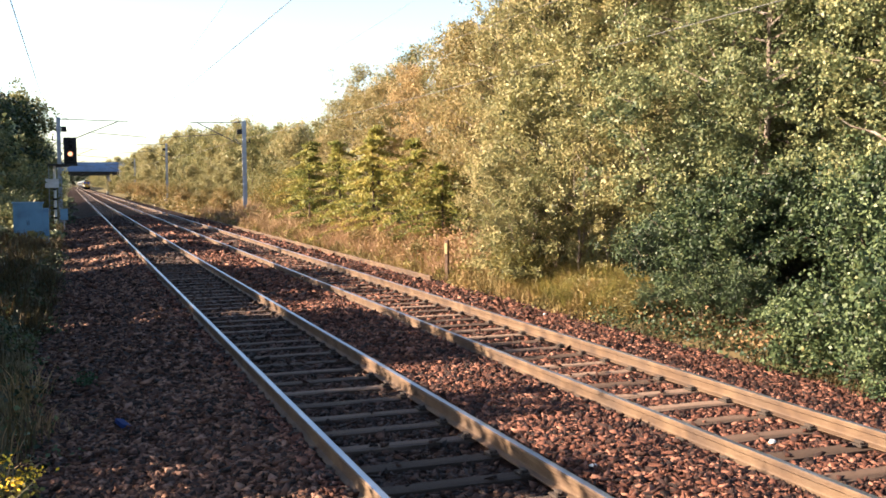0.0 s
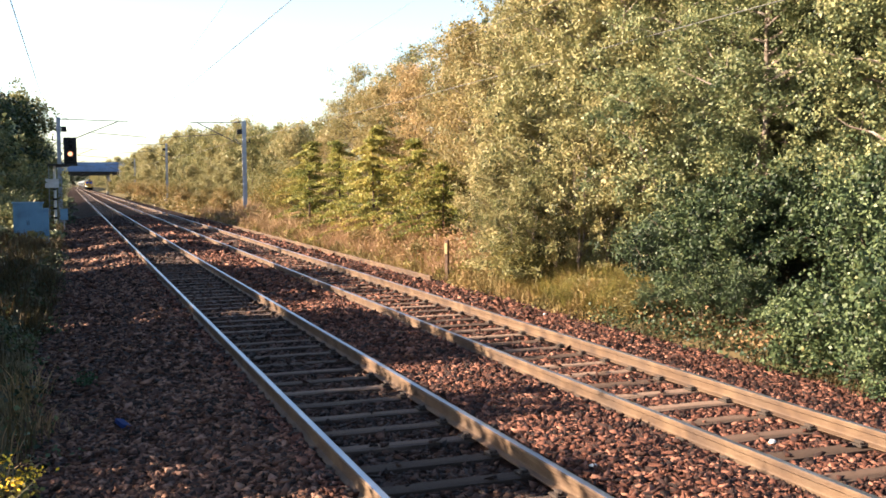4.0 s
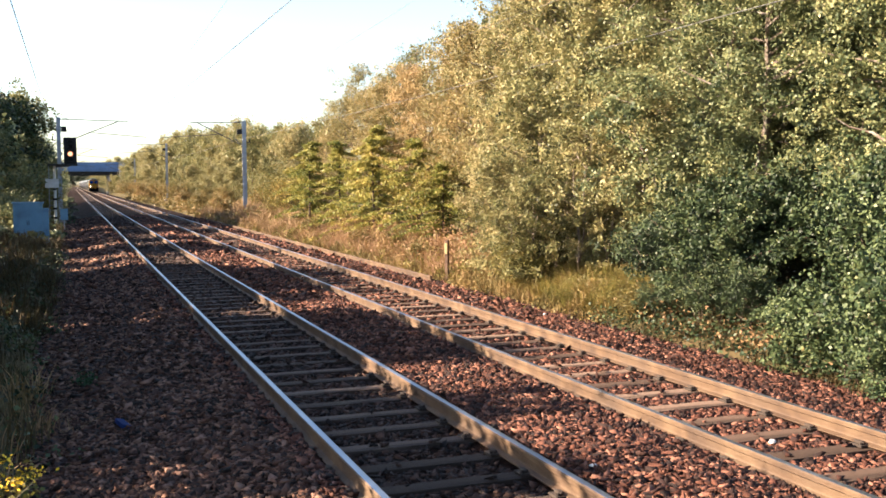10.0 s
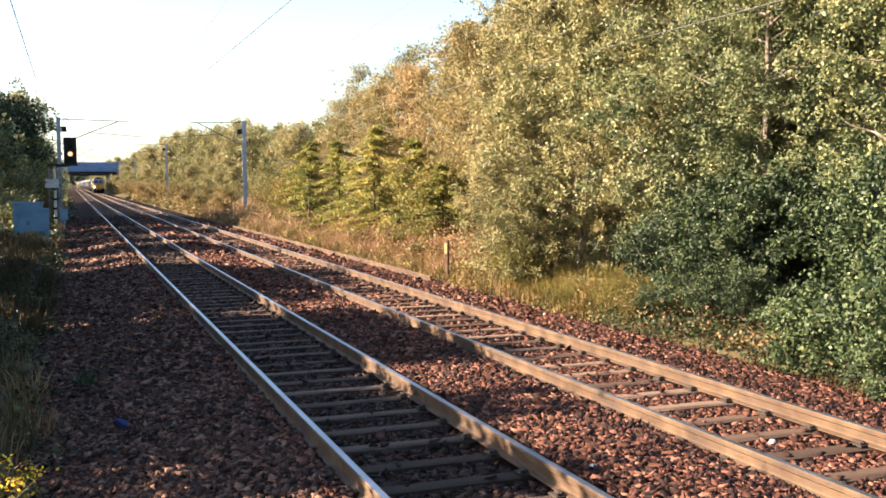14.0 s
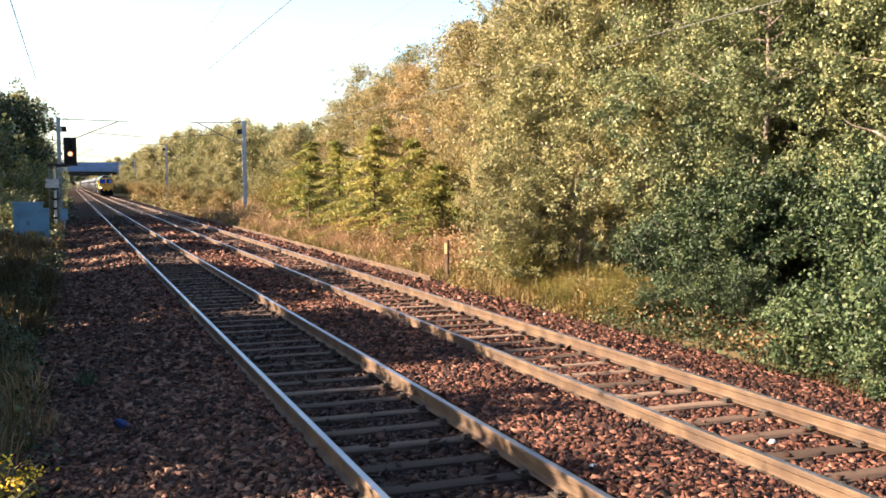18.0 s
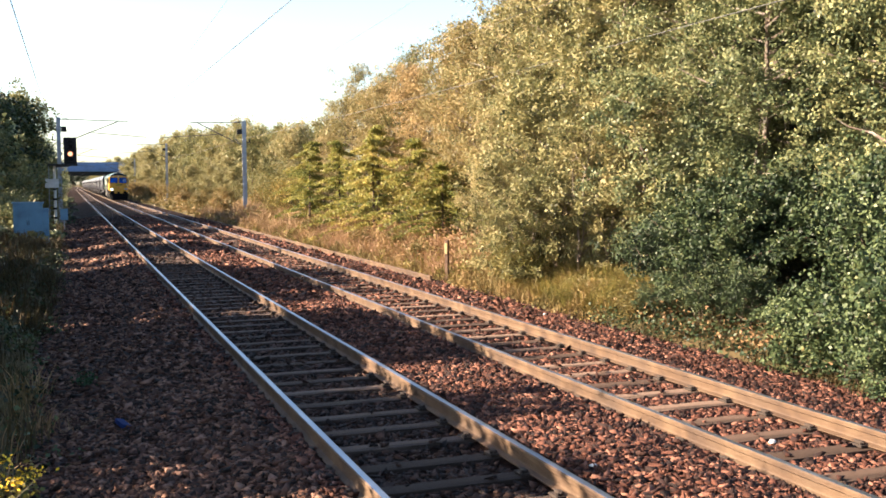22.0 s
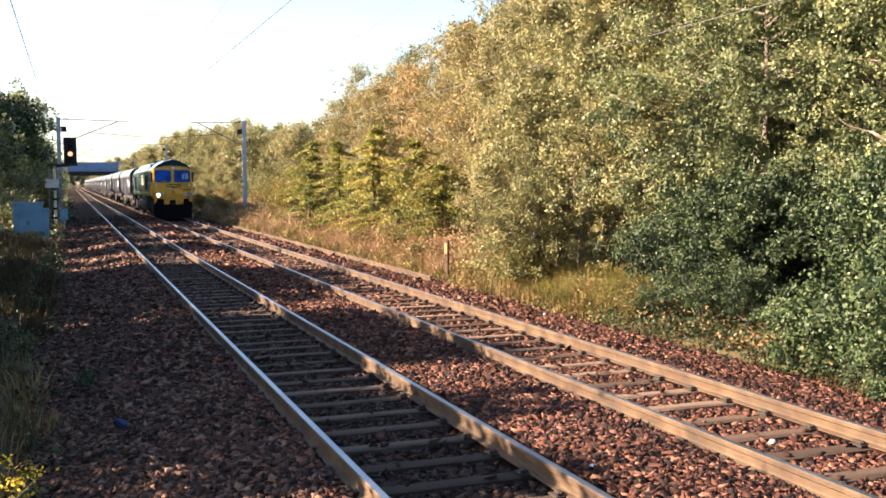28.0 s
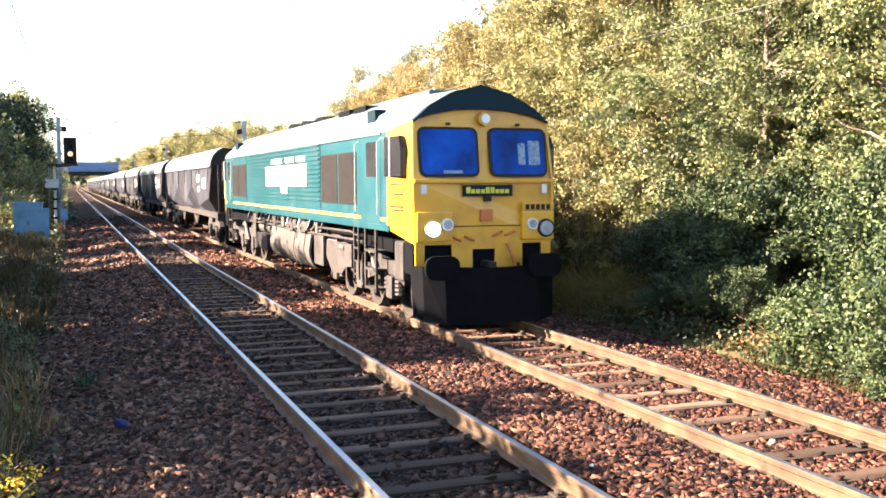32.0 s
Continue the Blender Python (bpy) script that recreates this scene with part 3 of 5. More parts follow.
plant(far_tree, [(15.0, 78, 0.72), (17.0, 86, 0.78), (14.2, 96, 0.8), (15.0, 112, 0.86), (14.2, 128, 0.88), (13.5, 146, 0.95), (14, 166, 1.0), (12.5, 190, 1.0), (12.5, 215, 1.05), (12.0, 240, 1.0), (18, 122, 1.05), (18, 150, 1.2), (17, 180, 1.3), (18, 102, 0.9)]
      + [(19.0, 84, 0.86), (20.5, 93, 0.92), (16.5, 90, 0.8), (16.4, 105, 0.9), (16.6, 118, 1.0), (16.5, 135, 1.05), (16, 156, 1.1), (15, 176, 1.15), (15, 202, 1.2), (14.5, 230, 1.2), (14.5, 255, 1.2), (12.5, 262, 1.0), (11.6, 274, 0.8), (7.9, 271, 0.6), (9.0, 264, 0.55)]
      + [(12.6, 82, 0.42), (12.2, 91, 0.45), (12.2, 100, 0.45), (11.8, 110, 0.48), (11.7, 121, 0.5), (11.5, 133, 0.52), (11.3, 148, 0.55), (11.2, 164, 0.55), (11.0, 182, 0.58), (11.0, 202, 0.6), (10.8, 224, 0.6), (10.5, 246, 0.6)]
      + [(11.5, 310, 1.1), (12.5, 340, 1.2), (11.5, 380, 1.2), (12, 430, 1.3), (12, 490, 1.4), (12, 560, 1.5), (12, 640, 1.6), (12, 720, 1.7)], 6)
# dark leaves put the shade of the trees' near faces into the colour
dark_tree = tree("broadleaf_tree", 7.6, 2.3, 0.04, 6200, 0.25, DEEP_LEAF, BROWN_BARK, "leafy tree, dark green leaves standing for its shaded side", 17, spread=0.2, limbs=28, plain=True, strand=0.8, drop=0.3)
# those near x = -12 are unseen, added to shade the rows before them
plant(dark_tree, [(-6.6, 66, 0.95), (-7.0, 70, 0.9), (-7.4, 74, 1.05), (-6.6, 82, 0.75), (-7.4, 87, 0.66), (-8.2, 92, 0.75), (-6.6, 97, 0.6), (-6.8, 103, 0.66), (-7.0, 109, 0.6), (-6.8, 116, 0.68), (-6.8, 125, 0.9), (-7, 134, 0.95), (-6.8, 142, 0.95), (-7, 152, 1.0), (-7, 165, 1.0), (-7, 185, 1.0), (-7, 205, 1.0), (-7, 225, 1.0), (-8, 260, 1.0), (-9.3, 68, 0.95), (-9.0, 72.5, 1.0), (-9.4, 76.5, 0.95), (-9.0, 80.5, 0.95), (-9.2, 85, 0.8), (-9.2, 95, 0.8), (-9, 106, 0.75), (-9, 113, 0.75), (-9, 121, 0.8), (-12.0, 68, 1.2), (-12.2, 73, 1.25), (-11.8, 78, 1.0), (-7, 305, 1.1), (-7.5, 330, 1.15), (-7, 370, 1.2), (-7.5, 430, 1.3), (-7.5, 500, 1.4), (-7.5, 580, 1.5), (-8, 680, 1.6)]
      + [(15.6, 13.2, 1.15), (15.5, 15.8, 1.15), (15.6, 18.5, 1.2), (15.8, 21.4, 1.2), (15.6, 24.4, 1.15), (15.8, 27.6, 1.15), (15.6, 31.2, 1.1), (16.2, 35, 1.05), (16.6, 40, 1.0), (16.8, 46, 0.95), (9.9, 275, 0.5), (9.6, 268, 0.36)]
      + [(-22 + 5.5 * k, 800 + 7 * (k % 2), 2.0) for k in range(10)], 7)
side_tree = tree("broadleaf_tree", 7.6, 2.1, 0.05, 9000, 0.19, OLIVE_LEAF, BROWN_BARK, "olive green leafy tree behind the signal", 30, spread=0.18, limbs=36, plain=True, strand=0.8, drop=0.3)
plant(side_tree, [(-5.7, 72.5, 0.98), (-6.4, 78, 1.0), (-6.0, 84, 0.8), (-6.3, 90, 0.7)], 17)
# mostly unseen trees, placed and sized for the shadows they throw
shade_tree = tree("broadleaf_tree", 5.4, 1.9, 0.02, 8000, 0.26, GREEN_LEAF, BROWN_BARK, "dense leafy tree, mostly out of view, added to shade the tracks", 18, spread=0.16, limbs=30, plain=True, strand=0.6, drop=0.3)
plant(shade_tree, [(-4.9, 11.5, 0.45), (-5.1, 14, 0.52), (-5.2, 16.5, 0.48), (-5.4, 19, 0.55), (-5.6, 22, 0.48), (-5.8, 25, 0.55), (-6.0, 28, 0.5), (-6.2, 31, 0.52), (-6.4, 34.5, 0.5), (-6.8, 41, 0.55), (-7.1, 45, 0.5), (-7.4, 50, 0.6), (-7.2, 11.6, 0.72), (-7.6, 13.8, 0.68), (-7.0, 16.4, 0.85), (-7.5, 19.0, 0.84), (-7.0, 21.8, 0.62), (-7.6, 24.4, 0.95), (-7.2, 26.8, 0.8), (-7.5, 29.0, 0.95), (-7.2, 31.5, 0.7), (-7.6, 39, 0.95), (-7.2, 41.5, 0.85), (-7.6, 47, 0.9), (-7.4, 54.0, 0.98), (-7.6, 57, 1.0), (-7.4, 62, 0.98)], 8)


# out of view; crown height chosen so its shadow falls on the near track
standard = tree("young_tree", 4.2, 0.95, 0.76, 2200, 0.3, GREEN_LEAF, BROWN_BARK, "unseen slim young tree, its high crown added to shade the track", 19, spread=0.26, limbs=24, plain=True)
plant(standard, [(-7.3, 7.6, 0.8), (-7.2, 10.0, 0.83)], 14)
bramble = tree("bramble_bush", 1.3, 0.75, 0.02, 3500, 0.1, BRAMBLE_LEAF, BROWN_BARK, "low brown and green bramble bush on the bank", 41, stems=6, spread=0.17, limbs=30, group="brambles on the bank", plain=True)
plant(bramble, [(7.9, 16.4, 0.4), (8.1, 18.3, 0.45), (8.0, 29.5, 0.50), (8.6, 33, 0.56), (8.3, 37, 0.50), (9.2, 41, 0.56), (8.4, 46, 0.56), (9.4, 52, 0.5), (9.8, 62, 0.6), (10.8, 68, 0.8), (9.0, 76, 0.81), (10.8, 74, 1.18), (9.2, 84, 0.93), (11, 90, 1.24), (9.2, 97, 0.99), (10.8, 104, 1.24), (9.3, 112, 1.05), (9.8, 122, 1.60), (9.6, 136, 1.60), (9.4, 150, 1.68), (9.4, 168, 1.76), (9.4, 186, 1.84), (9.3, 206, 1.92), (9.2, 226, 2.00), (9.3, 248, 2.08), (9.6, 272, 2.24)], 12)
scrub = tree("shrub", 1.8, 0.95, 0.02, 2800, 0.135, GREEN_LEAF, BROWN_BARK, "dark scrubby bush beside the line", 42, stems=6, spread=0.2, limbs=30, group="shrubs on the bank", plain=True)
plant(scrub, [(-4.6, 52, 0.8), (-5.0, 58, 0.9), (-4.9, 70, 0.9), (-4.8, 80, 1.0), (-4.9, 92, 1.1), (-4.8, 105, 1.2), (-5.0, 120, 1.3), (-5.0, 140, 1.5), (-5.2, 165, 1.6), (-5.3, 195, 1.8), (-5.4, 230, 2.0), (-5.6, 265, 2.2), (-4.0, 71, 0.6), (-4.1, 77, 0.65), (-4.0, 84, 0.7), (-4.0, 92, 0.7), (-4.0, 101, 0.8), (-4.1, 112, 0.8), (-4.1, 126, 0.9), (-4.2, 146, 1.0), (-4.3, 172, 1.1), (-4.3, 205, 1.2), (-4.4, 245, 1.3), (12.0, 66, 1.2), *[(-5.7, 63 + 3.2 * k, 1.45 + 0.15 * (k % 3)) for k in range(24)]], 13)


def feathered(seed):
    """A young larch: whorls of drooping feathery boughs."""
    rng = np.random.RandomState(seed)
    ob = thing("young_larch", Matrix(), "feathery green and yellow young conifer by the grass", "tree", "trees beside the line")
    part("trunk", rod(bmesh.new(), (0, 0, -0.1), (0, 0, 4.4), 0.06, 0.01, 7), BROWN_BARK, ob)
    spots = []
    for k in range(54):
        z = 0.25 + 4.0 * (k + rng.rand()) / 54
        a, reach = rng.uniform(0, 2 * np.pi), ((1.0 - z / 4.7) * 2.5 + 0.2) * rng.uniform(0.4, 1.25)
        way = np.array([np.cos(a), np.sin(a), 0])
        path = [np.array([0, 0, z]) + way * reach * q + np.array([0, 0, 0.3 * reach * q - 0.42 * reach * q * q]) for q in (0, 0.33, 0.66, 1)]
        part("bough", tube(bmesh.new(), path, [0.014, 0.01, 0.007, 0.003], 4), BROWN_BARK, ob)
        for q in np.linspace(0.15, 1, 14):
            j = min(int(q * 3), 2)
            spots.append(path[j] + (path[j + 1] - path[j]) * (q * 3 - j) - np.array([0, 0, 0.05]))
    verts, faces = leaves(np.array(spots), (0.09, 0.09, 0.03), 14000, 0.1, rng, 0.9, True)
    raw("crown", verts, faces, LARCH_LEAF, ob)
    return ob


swaying += plant(feathered(31), [(9.7, 45.5, 0.98), (9.4, 50.5, 1.05), (9.8, 40.2, 0.95), (10.3, 36.0, 0.9), (10.4, 55.5, 0.95), (9.9, 32.2, 0.7), (10.8, 42.8, 1.05)], 11)


def grass(name, count, xs, ys, height, mat, seed, label, bend=0.85):
    """Tufts of narrow bent blades."""
    rng = np.random.RandomState(seed)
    tufts = max(1, count // 24)
    tx, ty, th = rng.uniform(*xs, tufts), rng.uniform(*ys, tufts), rng.uniform(0.5, 1.15, tufts)
    own = rng.randint(0, tufts, count)
    x, y = tx[own] + rng.normal(0, 0.09, count), ty[own] + rng.normal(0, 0.09, count)
    h = height * th[own] * rng.uniform(0.5, 1.1, count)
    a = rng.uniform(0, 2 * np.pi, count)
    lean = np.abs(rng.normal(0, bend, count)) * h
    z = ground_height(x, y) - 0.03
    w = 0.0025 + 0.003 * rng.rand(count) + 0.00025 * y
    dx, dy = np.cos(a), np.sin(a)
    px, py = -dy * w, dx * w
    foot = np.stack([x, y, z], -1)
    side = np.stack([px, py, np.zeros(count)], -1)
    mid = foot + np.stack([dx * lean * 0.35, dy * lean * 0.35, h * 0.62], -1)
    tip = foot + np.stack([dx * lean, dy * lean, h], -1)
    verts = np.stack([foot - side, foot + side, mid - side * 0.8, mid + side * 0.8, tip], 1).reshape(-1, 3)
    base = np.arange(count)[:, None] * 5
    ob = raw(name, verts, np.concatenate([base + np.array([[0, 1, 3]]), base + np.array([[0, 3, 2]]), base + np.array([[2, 3, 4]])]), mat)
    return tagged(ob, label, "grass", kind="stuff")


grass("dry_grass", 32000, (7.3, 10.2), (17, 48), 0.45, DRY_GRASS, 21, "tall dry straw-coloured grass on the bank")
grass("dry_grass", 12000, (7.3, 11.5), (46, 82), 0.85, RUSSET_GRASS, 28, "tall pale russet grass on the bank by the mast", 0.5)
grass("dry_grass", 9000, (7.5, 10.0), (25, 46), 0.6, RUSSET_GRASS, 29, "pale russet grass among the bracken", 0.7)
grass("dry_grass", 9000, (7.6, 13), (45, 110), 0.45, DRY_GRASS, 22, "dry reddish grass along the far bank")
grass("grass", 8000, (7.1, 8.8), (6.5, 22), 0.22, GREEN_GRASS, 23, "short mixed grass under the shrubs")
grass("grass", 8000, (7.6, 9.4), (17.2, 21.5), 0.5, FERN_LEAF, 27, "long yellow green grass below the birches", 1.3)
grass("grass", 10000, (-6, -2.5), (7.5, 45), 0.6, GREEN_GRASS, 24, "rough grass on the shaded bank")
grass("dry_grass", 420, (-2.9, -2.1), (8.6, 13.5), 0.42, DRY_GRASS, 26, "pale dry stalks by the ballast")
grass("dry_grass", 5000, (-6, -2.4), (45, 120), 0.6, DRY_GRASS, 25, "dry grass along the far side of the line")


def litter(name, count, xs, ys, height, size, mat, seed, label):
    """Low herbs and fallen leaves that cover the soil in patches."""
    rng = np.random.RandomState(seed)
    spots = np.stack([rng.uniform(*xs, count // 30), rng.uniform(*ys, count // 30)], -1)
    spots = np.concatenate([spots, ground_height(spots[:, :1], spots[:, 1:])], 1)
    verts, faces = leaves(spots + np.array([0, 0, height * 0.4]), (0.16, 0.16, height * 0.4), count, size, rng)
    return tagged(raw(name, verts, faces, mat), label, "ground cover", kind="stuff")


litter("low_herbs", 8000, (7.05, 9.6), (16, 24), 0.16, 0.055, BRAMBLE_LEAF, 61, "low brown and green herbs along the ballast edge")
# dark leaf colour stands for the shade on this undergrowth
litter("low_herbs", 14000, (7.15, 10.2), (6, 17.2), 0.3, 0.06, DEEP_LEAF, 68, "herbs below the shrubs, coloured dark green for the shade there")
litter("dead_bracken", 2600, (7.4, 10.2), (8, 18), 0.4, 0.06, RUSSET_LEAF, 69, "brown dead fronds below the shrubs")
litter("low_herbs", 16000, (7.2, 10.2), (24, 60), 0.35, 0.075, FERN_LEAF, 62, "low yellow green herbs on the bank")
litter("low_herbs", 13000, (7.25, 11.5), (60, 200), 0.5, 0.2, BRAMBLE_LEAF, 64, "low russet and green growth along the far bank")
litter("low_herbs", 5000, (-5.2, -2.6), (42, 200), 0.4, 0.28, GREEN_LEAF, 65, "dark low growth beside the near track")
litter("low_herbs", 2600, (-2.7, -1.5), (68, 200), 0.25, 0.2, DEEP_LEAF, 67, "dark weeds growing in the ballast edge")
litter("dead_bracken", 12000, (7.6, 10.4), (24, 48), 0.7, 0.07, RUSSET_LEAF, 66, "russet dead bracken among the grass")
litter("low_herbs", 12000, (-5.0, -2.35), (7, 40), 0.25, 0.07, DEEP_LEAF, 63, "dark green weeds on the shaded bank")


# ---- overhead line ----
def mast(x, y, top, arm, reach, label):
    """A steel mast with its cantilever: top tube, strut, registration arm and insulators. arm: the top tube's length towards the track; reach: the registration arm's."""
    foot = float(ground_height(x, y))
    ob = thing("overhead_line_mast", pose(x, y, 0), label, "mast", "overhead line masts")
    bm = bmesh.new()
    for s in (-1, 1):
        box(bm, -0.13, 0.13, s * 0.115 - 0.012, s * 0.115 + 0.012, foot - 0.3, top)
    box(bm, -0.01, 0.01, -0.105, 0.105, foot - 0.3, top)
    part("column", bm, STEEL, ob)
    part("base", box(bmesh.new(), -0.35, 0.35, -0.35, 0.35, foot - 0.4, foot + 0.15, 0.03), CONCRETE, ob)
    s = 1 if arm > 0 else -1
    part("top_tube", rod(bmesh.new(), (s * 0.13, 0, top - 0.12), (arm, 0, top - 0.19), 0.03), ARM, ob)
    part("strut", rod(bmesh.new(), (s * 0.13, 0, top - 1.75), (arm * 0.86, 0, top - 0.2), 0.035), ARM, ob)
    part("registration_arm", rod(bmesh.new(), (arm * 0.48, 0, top - 0.98), (reach, 0, top - 1.25), 0.025), ARM, ob)
    for z, reach in ((top - 0.12, 0.55), (top - 1.62, 0.6)):
        bm = bmesh.new()
        for k in range(6):
            rod(bm, (s * (0.25 + 0.07 * k), 0, z + (0.06 if z < top - 1 else 0) * k), (s * (0.285 + 0.07 * k), 0, z + (0.06 if z < top - 1 else 0) * k + 0.01), 0.075, 0.05, 8)
        part("insulator", bm, INSULATOR, ob)
    part("relay_box", box(bmesh.new(), s * 0.16, s * 0.5, -0.12, 0.12, top - 0.95, top - 0.6, 0.03), DARK, ob)
    bm = box(bmesh.new(), -s * 0.18, -s * 0.42, -0.03, 0.03, top - 1.55, top - 1.48)
    rod(bm, (-s * 0.38, 0, top - 1.5), (-s * 0.38, 0, top - 1.25), 0.05, sides=8)
    part("bracket", bm, DARK, ob)
    return ob


MAST_YS = (71.0, 133.0, 203.0, 268.0)
for i, y in enumerate(MAST_YS):
    mast(9.45 + 0.12 * i, y, (6.65, 7.4, 7.15, 7.2)[i], -3.7, -5.7, "galvanised steel mast with a cantilever over the far track")
for i, y in enumerate(MAST_YS[:3]):
    mast((-2.72, -3.4, -3.75)[i], y, 6.66 if i == 0 else 6.8, 4.4 + 0.3 * i, 5.6 + 0.3 * i, "grey steel mast with a cantilever over the near track")


def wire(name, x, z, sag, ys, label, radius=0.011, swing=0.0):
    bm = bmesh.new()
    points = []
    for i, (a, b) in enumerate(zip(ys, ys[1:])):
        n = 10
        for k in range(n + (b == ys[-1])):
            f = k / n
            points.append((x + swing * (1 if i % 2 else -1) * (1 - 2 * f), a + (b - a) * f, z - sag * 4 * f * (1 - f)))
    tube(bm, points, radius, 5)
    return tagged(part(name, bm, WIRE), label, "wire", "overhead wires")


WIRE_YS = (8.0, 71.0, 133.0, 203.0, 268.0, 330.0)
for mid, thick in ((NEAR_MID, 0.007), (FAR_MID, 0.003)):
    wire("contact_wire", mid, 4.7, 0.0, WIRE_YS, "thin copper contact wire over the track", thick)
    wire("catenary_wire", mid, 6.1, 0.75, WIRE_YS, "thin sagging catenary wire over the track", 0.0025)
wire("return_wire", 9.4, 5.4, 0.15, WIRE_YS, "pale return conductor strung along the masts", 0.009)
wire("return_wire", -3.25, 6.6, 0.15, WIRE_YS, "thin return conductor strung along the masts", 0.014)


# ---- bridge ----
def bridge():
    y0, y1 = 285.0, 297.0
    ob = thing("road_bridge", pose(0, 0, -0.4), "blue-grey road bridge across the railway", "bridge")
    part("deck", box(bmesh.new(), -16, 22, y0, y1, 6.0, 7.2, 0.03), BLUEGREY, ob)
    for y in (y0 - 0.15, y1):
        part("parapet", box(bmesh.new(), -18, 24, y, y + 0.15, 6.6, 8.5, 0.02), BLUEGREY, ob, "blue-grey steel parapet")
    for k in range(6):
        y = y0 + 0.6 + k * 2.1
        part("girder", box(bmesh.new(), -14, 21, y, y + 0.4, 5.0, 6.0), DARK, ob)
    part("abutment", box(bmesh.new(), -12, -6.0, y0 - 0.4, y1 + 0.4, -0.3, 6.0), CONCRETE, ob, "grey concrete abutment")
    part("abutment", box(bmesh.new(), 16.0, 23, y0 - 0.4, y1 + 0.4, -0.3, 6.0), CONCRETE, ob, "grey concrete abutment")
    part("pier", box(bmesh.new(), 7.4, 8.3, y0 + 1, y1 - 1, -0.3, 6.0, 0.05), CONCRETE, ob, "grey concrete pier")


bridge()


# ---- lineside things ----
def signal():
    ob = thing("railway_signal", pose(-2.52, 63.5, 0), "colour light signal showing yellow on a pale post", "signal")
    part("post", rod(bmesh.new(), (-0.42, 0, -0.45), (-0.42, 0, 3.36), 0.085, sides=14), WHITE, ob, "white post", True)
    for z in (0.2, 0.75, 1.3, 1.9):
        part("band", rod(bmesh.new(), (-0.42, 0, z), (-0.42, 0, z + 0.13), 0.115, sides=14), DARK, ob)
    part("sign_plate", box(bmesh.new(), -0.95, -0.2, -0.14, -0.1, 2.05, 2.57, 0.01), WHITE, ob, "pale identification plate")
    for x in (-0.76, -0.5):
        part("ladder_rail", box(bmesh.new(), x, x + 0.04, 0.14, 0.18, -0.45, 3.36), STEEL, ob)
    for k in range(11):
        part("rung", rod(bmesh.new(), (-0.74, 0.16, 0.1 + 0.3 * k), (-0.48, 0.16, 0.1 + 0.3 * k), 0.012, sides=6), STEEL, ob)
    part("platform", box(bmesh.new(), -0.8, 0.88, -0.4, 0.35, 3.34, 3.44, 0.01), DARK, ob, "dark steel platform")
    head = part("head", box(bmesh.new(), 0.12, 0.85, -0.02, 0.06, 3.45, 5.02, 0.06), DARK, ob, "black signal head with a backboard")
    part("case", box(bmesh.new(), 0.22, 0.75, 0.06, 0.45, 3.5, 4.95, 0.03), DARK, head)
    for z in (4.72, 4.38, 4.04, 3.7):
        part("hood", rod(bmesh.new(), (0.485, -0.02, z + 0.01), (0.485, -0.26, z + 0.03), 0.145, 0.15, 16, cap=False), DARK, head)
    part("lamp", rod(bmesh.new(), (0.485, -0.27, 4.04), (0.485, -0.3, 4.04), 0.12, sides=20), AMBER, head, "glowing amber lamp")
    # ring added behind the lens as its orange halo
    part("lamp_rim", rod(bmesh.new(), (0.485, -0.25, 4.04), (0.485, -0.27, 4.04), 0.15, sides=20), AMBER_HALO, head, "orange glowing ring drawn as the lamp's halo")
    part("arm", rod(bmesh.new(), (-0.42, 0, 3.3), (0.4, 0, 3.34), 0.05), DARK, ob)


signal()


def cabinet():
    ob = thing("equipment_cabinet", pose(-3.65, 45.6, -0.3), "blue-grey metal lineside cabinet with double doors", "cabinet")
    part("plinth", box(bmesh.new(), -0.72, 0.66, -0.36, 0.36, -0.2, 0.1, 0.02), CONCRETE, ob)
    part("body", box(bmesh.new(), -0.7, 0.45, -0.33, 0.33, 0.1, 1.74, 0.02), CABINET, ob)
    part("side_box", box(bmesh.new(), 0.45, 0.68, -0.3, 0.3, 0.1, 1.55, 0.02), CABINET, ob)
    part("roof", box(bmesh.new(), -0.75, 0.5, -0.38, 0.38, 1.74, 1.81, 0.015), CABINET, ob)
    for x0, x1 in ((-0.67, -0.135), (-0.115, 0.42)):
        door = part("door", box(bmesh.new(), x0, x1, -0.355, -0.33, 0.16, 1.7, 0.008), CABINET, ob)
        part("handle", box(bmesh.new(), -0.17 if x0 < -0.3 else -0.1, -0.15 if x0 < -0.3 else -0.08, -0.38, -0.355, 0.85, 1.05), DARK, door)


cabinet()


def marker_post():
    ob = thing("marker_post", pose(7.45, 25.3, -0.35, 0, 0, -50), "dark lineside post with a pale plate", "post")
    part("post", box(bmesh.new(), -0.045, 0.045, -0.045, 0.045, -0.2, 1.05, 0.01), TIMBER, ob)
    part("plate", box(bmesh.new(), -0.045, 0.045, -0.07, -0.045, 0.68, 0.97, 0.005), FADED, ob, "small weathered cream plate")


marker_post()
old_rail = part("old_rail", prism(bmesh.new(), [(6.95 + u, v - 0.24) for u, v in rail_outline()], 25.2, 72), RUST)
tagged(old_rail, "disused rusty rail lying beside the far track", "rail")


